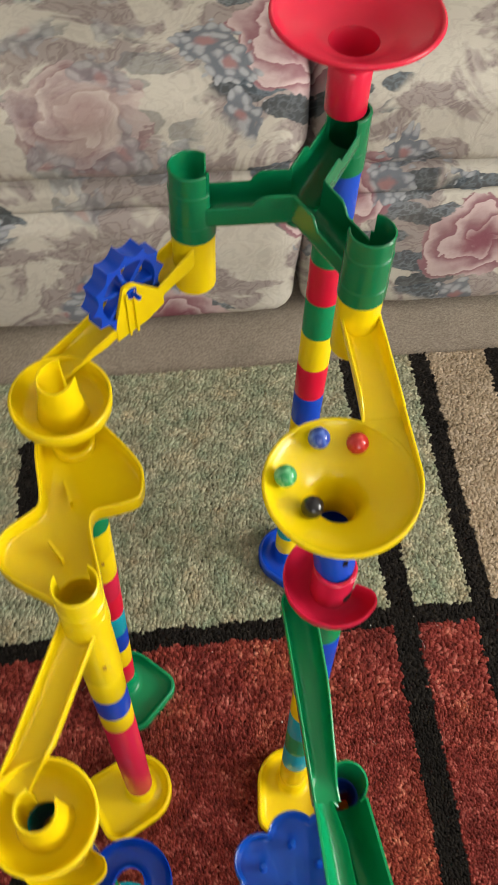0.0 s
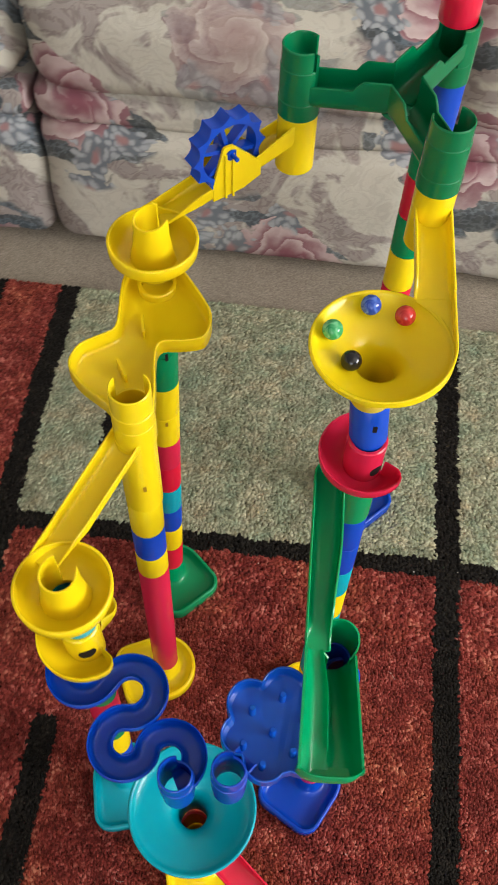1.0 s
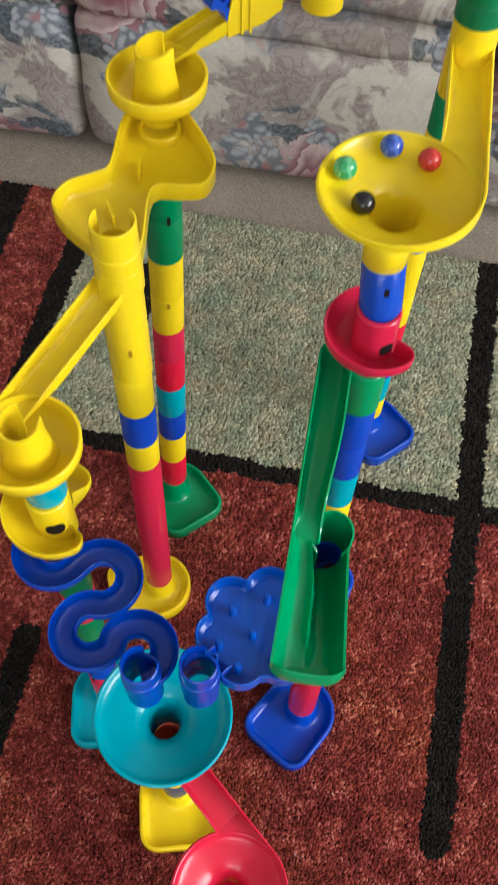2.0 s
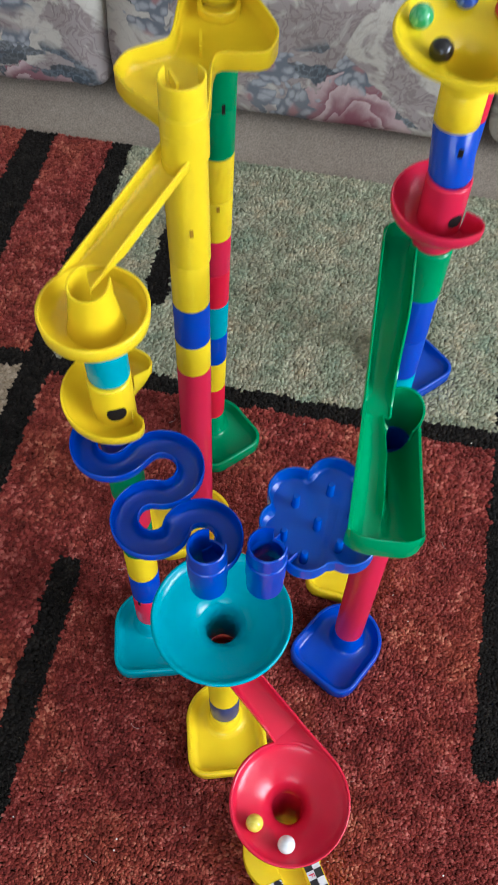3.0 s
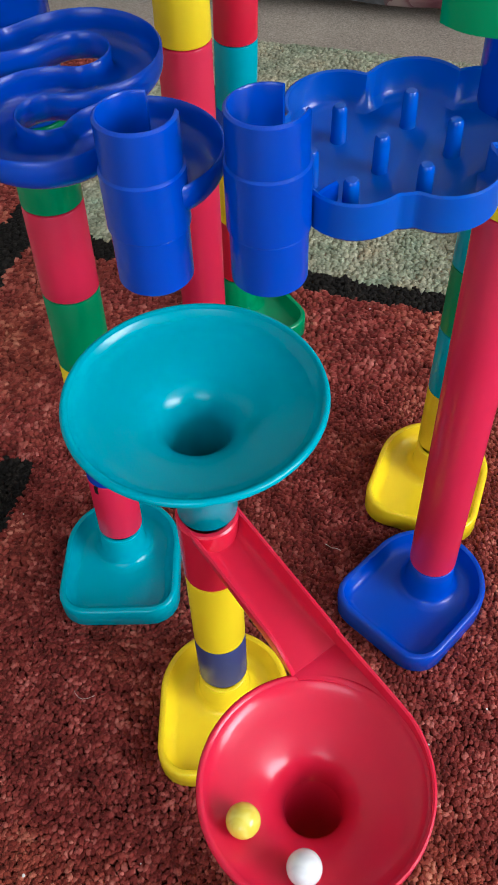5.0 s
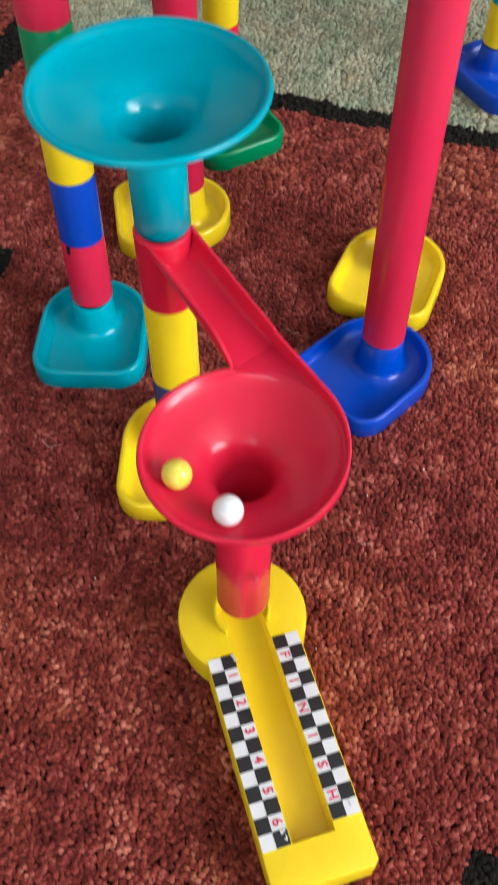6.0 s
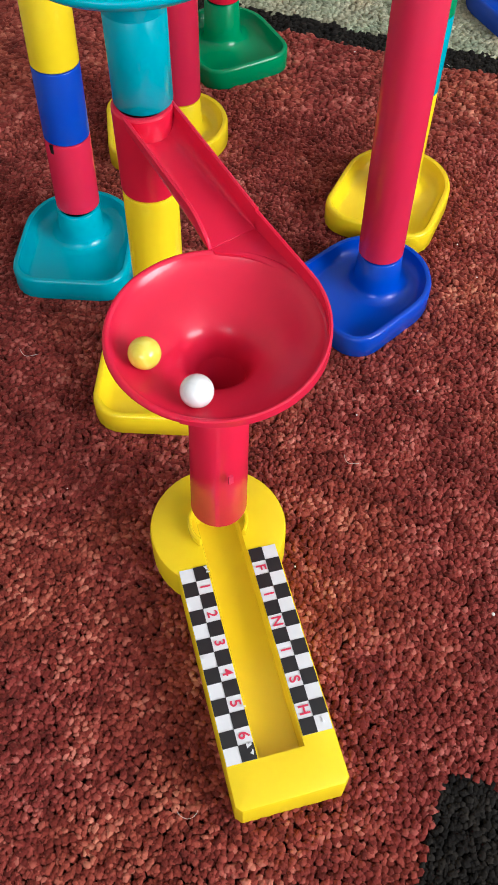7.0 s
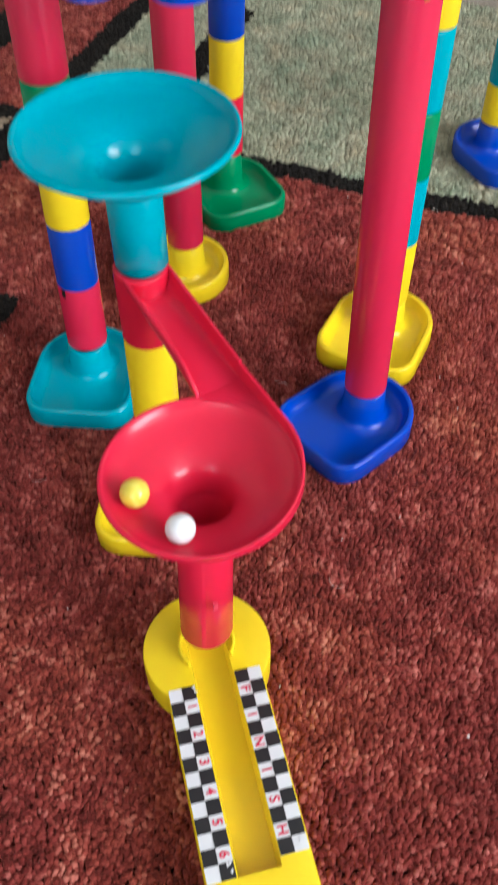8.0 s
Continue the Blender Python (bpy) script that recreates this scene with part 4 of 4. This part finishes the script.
part("end_cap", finish_mesh("end_cap", *revolve([(0.0, 0.4502), (0.0124, 0.4502), (0.0124, 0.4676), (0.0118, 0.4682), (0.0106, 0.4680), (0.0106, 0.4545), (0.0080, 0.4527), (0.0, 0.4525)], 48, back - 92, back + 92, centre=cap_at), BRIGHT_GREEN), trough)
hood = []
for i in range(37):
    k = i / 36
    a = radians(back - 146 + 292 * k)
    c = Vector((math.cos(a), math.sin(a)))
    h = 0.4385 - 0.0125 * abs(2 * k - 1) ** 2.2
    hood.append([(*(H + c * 0.0126), 0.387), (*(H + c * 0.0144), 0.387), (*(H + c * 0.0150), h), (*(H + c * 0.0136), h)])
part("hood", finish_mesh("hood", *rings(hood, True, (True, True)), BRIGHT_GREEN, 50), trough)
collar(BRIGHT_GREEN, "socket", trough, H, 0.374, 0.391, 0.0152)
collar(BRIGHT_GREEN, "socket", trough, E.at(0.44), 0.418, 0.466, 0.0152)

# the blue cloud tray
cloud = thing("peg_tray", "blue cloud-shaped tray with upright pegs", "toy tray", RUN)
LOBES = ((0.1075, 0.1930, 0.0198), (0.1320, 0.2085, 0.0195), (0.1570, 0.2090, 0.0185), (0.1615, 0.1940, 0.0148), (0.1540, 0.1655, 0.0185), (0.1270, 0.1535, 0.0182), (0.1050, 0.1675, 0.0165))
CC = Vector((0.1345, 0.1740))
outline = []
for i in range(180):
    a = 2 * math.pi * i / 180
    dx, dy = math.cos(a), math.sin(a)
    far = 0.03
    for x, y, r in LOBES:
        x, y = x - CC.x, y - CC.y
        b = x * dx + y * dy
        disc = b * b - (x * x + y * y - r * r)
        if disc > 0:
            far = max(far, b + math.sqrt(disc))
    outline.append(CC + Vector((dx, dy)) * far)


def cloud_floor(p):
    return 0.3435 + 0.05 * ((p - CC).dot(Vector((0.568, 0.824))))


part("tray", finish_mesh("tray", *tray(outline, cloud_floor, 0.0145), LIGHT_BLUE, 45), cloud)
peg_prof = [(0.0, -0.001), (0.0034, -0.001), (0.0030, 0.0005), (0.0027, 0.0125), (0.0020, 0.0138), (0.0, 0.0140)]
peg_me = finish_mesh("peg", *revolve(peg_prof, 20), LIGHT_BLUE, 50)
for x, y in ((0.1290, 0.1760), (0.1510, 0.1915), (0.1315, 0.2050), (0.1095, 0.1895), (0.1080, 0.1615), (0.1260, 0.1495), (0.1475, 0.1640)):
    part("peg", peg_me, cloud, "", pose(x, y, cloud_floor(Vector((x, y)))))
collar(BLUE, "socket", cloud, R.at(0.36), 0.340, 0.373, 0.0152)
collar(BLUE, "inlet_tube", cloud, H, 0.345, 0.3755, 0.0146)
part("inner_tube", finish_mesh("inner_tube", *revolve([(0.0119, 0.350), (0.0125, 0.3930), (0.0112, 0.3930), (0.0108, 0.3922), (0.0108, 0.350)], 48, centre=H), BLUE), cloud)


def drop_tube(owner, p, z0, z1, open_at, step_z):
    low = revolve(ring_profile(0.0134, 0.0117, z0, step_z), 48, centre=p)
    mid = revolve(ring_profile(0.0142, 0.0117, step_z - 0.0005, z1 - 0.018), 48, centre=p)
    high = revolve(ring_profile(0.0134, 0.0117, z1 - 0.019, z1), 48, open_at + 38, open_at + 322, centre=p)
    part("drop_tube", finish_mesh("drop_tube", *join(low, mid, high), BLUE), owner)


drop_tube(cloud, Vector((0.1030, 0.1330)), 0.3235, 0.3880, 48, 0.345)
neck_pts = [(0.1135, 0.1535, 0.3430), (0.1105, 0.1490, 0.3425), (0.1080, 0.1440, 0.3420)]
part("spout", finish_mesh("spout", *channel([(q, 0.0085, 0.012, 0.012, None) for q in neck_pts]), BLUE, 50), cloud)

# the blue winding track
snake = thing("winding_track", "blue winding S-shaped track ending in a drop tube", "toy track", RUN)
P = [Vector((-0.0285, 0.1865)), Vector((0.0125, 0.1785)), Vector((0.0185, 0.1400)), Vector((0.0550, 0.1375))]


def arc(c, r, a0, a1, n=26):
    return [c + Vector((math.cos(radians(a0 + (a1 - a0) * i / n)), math.sin(radians(a0 + (a1 - a0) * i / n)))) * r for i in range(n + 1)]


def bearing(p, q):
    return math.degrees(math.atan2(q.y - p.y, q.x - p.x))


b01, b12, b23 = bearing(P[0], P[1]), bearing(P[1], P[2]), bearing(P[2], P[3])
line = arc(P[0], 0.0205, 130, 360 + b01 - 8) + arc(P[1], 0.0205, 180 + b01 - 8, b12 + 8) + arc(P[2], 0.0195, 180 + b12 + 8, 360 + b23 - 8) \
    + arc(P[3], 0.0195, 180 + b23 - 8, -62)
line = smooth_line(resample([Vector((p.x, p.y, 0)) for p in line], 0.0022), 3)
n = len(line)
st = [((p.x, p.y, 0.3612 - 0.0122 * i / n), 0.0088, 0.0118, 0.0118, None) for i, p in enumerate(line)]
part("track", finish_mesh("track", *channel(st, 0.0013), BLUE, 50), snake)
collar(BLUE, "socket", snake, T.at(0.35), 0.325, 0.382, 0.0150)
drop_tube(snake, Vector((0.0645, 0.1215)), 0.3225, 0.3850, 62, 0.345)

# left branch: chute with the wheel, dish, two-lobed pan
wheel_ramp = dish("yellow chute with a wheel, ending in a round dish", YELLOW, YL, 0.624, (-0.0295, 0.4520), 0.5880, 0.553, 40, 0.011)
collar(YELLOW, "collar", wheel_ramp, YL, 0.5985, 0.6480)
dW = (Vector((-0.0295, 0.4520)) - YL).normalized()
nW = Vector((-dW.y, dW.x))
WC = Vector((0.0142, 0.5063))
dC = spin(dW, -9.42)
nC = Vector((-dC.y, dC.x))
mid_c = Vector((-0.0295, 0.4520)) - nC * 0.0220 - dC * 0.0670
for sg in (-1, 1):
    o = mid_c + nC * 0.0124 * sg
    loops = []
    for th in (-0.0013, 0.0013):
        q = o + nC * th
        loops.append([(*(q + dC * u), z) for u, z in ((-0.026, 0.6225), (-0.0050, 0.6425), (-0.0030, 0.6440), (0.0030, 0.6440), (0.0048, 0.6425), (0.0130, 0.6120), (0.0130, 0.5965), (-0.012, 0.6020), (-0.026, 0.6100))])
    part("wheel_support", finish_mesh("wheel_support", *rings(loops, True, (True, True)), YELLOW), wheel_ramp)
    for off in (-0.003, 0.003):
        rib = []
        for u, w in ((-0.0008, 0.0), (0.0008, 0.0), (0.0008, 0.0016), (-0.0008, 0.0016)):
            q = o + nC * sg * (0.0012 + w) + dC * (off + u)
            rib.append([(*q, 0.598), (*q, 0.638)])
        v = [p for r_ in rib for p in r_]
        part("rib", finish_mesh("rib", v, [(0, 1, 3, 2), (2, 3, 5, 4), (4, 5, 7, 6), (6, 7, 1, 0), (0, 2, 4, 6), (1, 3, 5, 7)], YELLOW), wheel_ramp)
wheel = thing("paddle_wheel", "blue spoked paddle wheel with scalloped buckets", "toy wheel", RUN)
WM = Matrix.Translation((WC.x, WC.y, 0.6365)) @ Matrix(((dW.x, 0, nW.x, 0), (dW.y, 0, nW.y, 0), (0, 1, 0, 0), (0, 0, 0, 1)))
wheel.matrix_world = WM @ Matrix.Scale(1.04, 4)
N_B = 12
loops = []
for i in range(N_B * 8):
    a = 2 * math.pi * i / (N_B * 8)
    k = (i % 8) / 8
    r = 0.0305 - 0.0048 * math.sin(math.pi * k) ** 0.8
    c = (math.cos(a), math.sin(a))
    loops.append([(c[0] * 0.0222, c[1] * 0.0222, -0.0060), (c[0] * r, c[1] * r, -0.0060), (c[0] * r, c[1] * r, 0.0060), (c[0] * 0.0222, c[1] * 0.0222, 0.0060)])
part("rim", finish_mesh("rim", *rings(loops + [loops[0]]), BLUE, 45), wheel)
part("hub", finish_mesh("hub", *revolve([(0.0018, -0.009), (0.0045, -0.009), (0.0045, 0.009), (0.0018, 0.009)], 24), BLUE), wheel)
spoke = finish_mesh("spoke", *box(0.0035, 0.0228, -0.0016, 0.0016, -0.004, 0.004), BLUE)
for i in range(6):
    part("spoke", spoke, wheel, "", pose(0, 0, 0, 0, 0, 60 * i + 15))
part("axle", finish_mesh("axle", *revolve([(0.0, -0.0155), (0.0017, -0.0155), (0.0017, 0.0155), (0.0, 0.0155)], 16), BLUE), wheel)

pan = thing("zigzag_pan", "yellow two-lobed zigzag pan between two towers", "toy tray", RUN)
shape = [(-0.0475, 0.4460), (-0.0490, 0.4250), (-0.0400, 0.3840), (-0.0480, 0.3770), (-0.0640, 0.3640), (-0.0670, 0.3450), (-0.0530, 0.3310), (-0.0240, 0.3170), (-0.0110, 0.2990),
         (0.0045, 0.3060), (0.0045, 0.3300), (-0.0095, 0.3780), (0.0110, 0.3820), (0.0270, 0.3885), (0.0275, 0.4120), (0.0060, 0.4370), (-0.0140, 0.4560), (-0.0330, 0.4620)]
dense = []
for i, p in enumerate(shape):
    a, b = Vector(p), Vector(shape[(i + 1) % len(shape)])
    dense += [a * 0.80 + b * 0.20, a * 0.20 + b * 0.80]
pan_out = chaikin(dense, 2)
pan_floor = lambda p: 0.5470 + 0.045 * (p.y - 0.38)
part("pan", finish_mesh("pan", *tray(pan_out, pan_floor, 0.0145, 0.0019), YELLOW, 50), pan)
for p0, p1 in (((-0.0270, 0.4050), (-0.0210, 0.3880)), ((-0.0330, 0.3600), (-0.0230, 0.3470))):
    p0, p1 = Vector(p0), Vector(p1)
    side = (p1 - p0).normalized()
    side = Vector((-side.y, side.x)) * 0.001
    b = [(*(p0 - side), 0.5466), (*(p0 + side), 0.5466), (*(p1 + side), 0.5466), (*(p1 - side), 0.5466)]
    t_ = [(x, y, 0.5560) for x, y, z in b]
    part("baffle", finish_mesh("baffle", *rings([b, t_], True, (True, True)), YELLOW), pan)
pc = C.at(0.56)
low = revolve(ring_profile(0.0156, 0.0132, 0.5300, 0.552), 48, centre=pc)
mid = revolve(ring_profile(0.0155, 0.0132, 0.551, 0.566), 48, centre=pc)
high = revolve(ring_profile(0.0148, 0.0132, 0.565, 0.588), 48, 110 + 48, 110 + 312, centre=pc)
part("outlet_tube", finish_mesh("outlet_tube", *join(low, mid, high), YELLOW), pan)
collar(YELLOW, "socket", pan, B.at(0.54), 0.528, 0.556, 0.0152)

# chute from tower C to tower T
ob = dish("yellow chute sloping to a round dish with a notched tube", YELLOW, C.at(0.50), 0.5270, T.at(0.50) + Vector((-0.0005, -0.004)), 0.5030, 0.480, 75)
collar(YELLOW, "collar", ob, C.at(0.48), 0.436, 0.5310, 0.0152)
C.slot(0.474, -62, 0.007, 0.0026, 0.0007, SHADED_YELLOW)
collar(TEAL, "tube", thing("teal_tube", "teal tube under the yellow dish", "toy tube", RUN), T.at(0.45), 0.433, 0.481, R_TUBE)
catcher("yellow spiral catcher round the tower", YELLOW, T.at(0.40), 0.433, 0.381, 35, 345, 0.020)

# teal funnel, red chute and red funnel
teal = thing("funnel", "wide teal funnel above the red chute", "toy funnel", RUN)
pk = Vector((0.0735, 0.1225))
funnel(teal, pk, 0.2610, CONE, TEAL, 0.1820)
NF = Vector((0.1602, 0.0245))
NP = Vector((0.1660, 0.0085))
ob = racket("red chute running into a wide red funnel", LIGHT_RED, K.at(0.16), 0.1715, NF, 0.1585, 0.0425, NP)
collar(RED, "collar", ob, K.at(0.16), 0.1336, 0.1825, 0.0150)

slot_at = Matrix.Translation((0.1646, 0.0119, 0.0800)) @ pose(0, 0, 0, 0, 0, -38) @ pose(R_TUBE - 0.0002, 0, 0)
part("slot", finish_mesh("slot", *box(-0.0006, 0.0006, -0.0012, 0.0012, -0.003, 0.003), RED_PRINT), ob, "small moulded slot in the tube wall", slot_at)

# ---- the finish lane ----
lane_thing = thing("finish_lane", "yellow finish lane with a round end and a channel", "toy lane", RUN)
FU = Vector((0.640, -0.768)).normalized()
FV = Vector((-FU.y, FU.x))
FM = Matrix(((FU.x, FV.x, 0, NP.x), (FU.y, FV.y, 0, NP.y - 0.002), (0, 0, 1, 0), (0, 0, 0, 1)))
HT = 0.0225


def lane_outline(r, w, end):
    a0 = math.degrees(math.asin(w / r))
    pts = [(r * math.cos(radians(a)), r * math.sin(radians(a))) for a in np.linspace(a0, 360 - a0, 48)]
    return [Vector(p) for p in pts] + [Vector((0.06, -w)), Vector((end - 0.003, -w)), Vector((end, -w + 0.003)), Vector((end, w - 0.003)), Vector((end - 0.003, w)), Vector((0.06, w))]


out_ = lane_outline(0.0365, 0.0272, 0.1445)
body_loops = [[(p.x, p.y, -0.001) for p in out_], [(p.x, p.y, HT - 0.0022) for p in out_], [(p.x, p.y, HT - 0.0006) for p in inset(out_, 0.0006)], [(p.x, p.y, HT) for p in inset(out_, 0.0020)]]
# the top is cut by the channel: its rim follows the channel's edge
hw_ = 0.0110
cut0, cut1 = -0.0105, 0.1235
v, f = rings(body_loops)
v = list(v)
n = len(out_)
inner = []
for i, p in enumerate(inset(out_, 0.0020)):
    x = min(max(p.x, cut0), cut1)
    y = min(max(p.y, -hw_), hw_)
    if cut0 < x < cut1 and abs(y) < hw_:
        y = math.copysign(hw_, y) if abs(p.y) > 1e-6 else hw_
    inner.append((x, y))
loops2 = [[(x, y, HT) for x, y in inner], [(min(max(x, cut0 + 0.002), cut1 - 0.003), y * 0.90, 0.0100 + 0.0025 * (cut1 - x) / 0.13) for x, y in inner]]
v2, f2 = rings([body_loops[3]] + loops2, True, (False, True))
part("lane_body", finish_mesh("lane_body", *join((v, f), (v2, f2)), YELLOW, 40), lane_thing, "", FM)
neck_low = revolve(ring_profile(0.0162, 0.0142, HT - 0.002, HT + 0.0060), 48, 50, 310)
part("neck", finish_mesh("neck", *neck_low, YELLOW), lane_thing, "", FM)


def sticker(name, v0, v1, u0, u1, words, letter_col):
    rows = 13
    st_ = part(name, finish_mesh(name, *box(u0, u1, v0, v1, HT - 0.0004, HT + 0.0003), WHITE_STICKER), lane_thing, "black and white checked sticker with red characters", FM)
    du, dv = (u1 - u0) / rows, (v1 - v0) / 2
    squares = []
    for i in range(rows):
        for j in range(2):
            inner_col = (j == letter_col)
            if (i % 2 == 0) == inner_col:
                x0, y0 = u0 + i * du, v0 + j * dv
                squares.append((x0, y0))
    square = finish_mesh("printed_square", *box(0, du, 0, dv, HT + 0.0002, HT + 0.0006), BLACK_STICKER)
    for x0, y0 in squares:
        part("printed_square", square, st_, "", pose(x0, y0, 0))
    for k, ch in enumerate(words):
        cu = bpy.data.curves.new("letter", 'FONT')
        cu.body, cu.size, cu.align_x, cu.align_y = ch, 0.0073, 'CENTER', 'CENTER'
        cu.offset = 0.00012
        tmp = new("letter_source", cu)
        bpy.context.view_layer.update()
        me = bpy.data.meshes.new_from_object(tmp.evaluated_get(bpy.context.evaluated_depsgraph_get()))
        bpy.data.objects.remove(tmp)
        me.materials.clear()
        me.materials.append(RED_PRINT)
        part("letter", me, st_, "red printed character", pose(u0 + (2 * k + 1.5) * du, v0 + (letter_col + 0.5) * dv, HT + 0.0007))


def sticker_wear(spots):
    """Small curled chips where the sticker's film has lifted."""
    for u, v, turn, size in spots:
        chip = [(0, 0), (1.0, 0.15), (1.3, 0.6), (0.7, 0.5), (0.25, 0.9)]
        loops = [[(x * size, y * size, z + 0.0002 * x) for x, y in chip] for z in (HT + 0.0003, HT + 0.0009)]
        part("sticker_chip", finish_mesh("sticker_chip", *rings(loops, True, (True, True)), WHITE_STICKER), lane_thing, "lifted white edge of a sticker", FM @ pose(u, v, 0, 0, 0, turn))


sticker_wear(((0.0225, -0.0135, 20, 0.0022), (0.0262, -0.0128, 75, 0.0016), (0.0985, -0.0132, 60, 0.0018), (0.1180, -0.0150, 110, 0.0026), (0.1215, -0.0128, 160, 0.0020), (0.0700, -0.0256, 30, 0.0012), (0.1150, 0.0245, 200, 0.0024)))
sticker("sticker", -0.0262, -0.0116, 0.0220, 0.1235, "123456", 1)
sticker("sticker", 0.0116, 0.0262, 0.0190, 0.1190, "FINISH", 0)

# ---- marbles ----


def ball(label, colour, swirl, x, y, z):
    me = bpy.data.meshes.new("marble")
    bm = bmesh.new()
    bmesh.ops.create_uvsphere(bm, u_segments=32, v_segments=20, radius=0.0071)
    bm.to_mesh(me)
    bm.free()
    me.polygons.foreach_set("use_smooth", [True] * len(me.polygons))
    me.materials.append(marble(label.split()[0] + "_marble", colour, swirl))
    ob = new("marble", me)
    ob.matrix_world = pose(x, y, z, 40, 20, 10)
    tagged(ob, label, "marble", "marbles")


def bowl_z(r, z_rim):
    """Height of a marble's centre that rests in a bowl at that radius."""
    best = -1.0
    for q, d in BOWL:
        gap = 0.0071 ** 2 - (q - r) ** 2
        if gap > 0:
            best = max(best, z_rim - d + math.sqrt(gap))
    return best


for label, colour, swirl, centre, zr, dx, dy in (
        ("red glass marble in the yellow funnel", (0.45, 0.02, 0.02), (0.6, 0.05, 0.04), (0.1520, 0.3680), 0.6150, 0.012, 0.030),
        ("green glass marble in the yellow funnel", (0.03, 0.30, 0.10), (0.20, 0.55, 0.28), (0.1520, 0.3680), 0.6150, -0.034, 0.006),
        ("black glass marble in the yellow funnel", (0.006, 0.006, 0.007), (0.015, 0.015, 0.02), (0.1520, 0.3680), 0.6150, -0.018, -0.012),
        ("blue glass marble in the yellow funnel", (0.02, 0.06, 0.35), (0.10, 0.20, 0.60), (0.1520, 0.3680), 0.6150, -0.012, 0.033),
        ("white glass marble in the red funnel", (0.72, 0.72, 0.72), (0.80, 0.80, 0.78), NF, 0.1585, 0.0060, -0.0310),
        ("yellow glass marble in the red funnel", (0.75, 0.60, 0.06), (0.82, 0.70, 0.12), NF, 0.1585, -0.0225, -0.0230)):
    c = Vector(centre)
    ball(label, colour, swirl, c.x + dx, c.y + dy, bowl_z(math.hypot(dx, dy), zr))
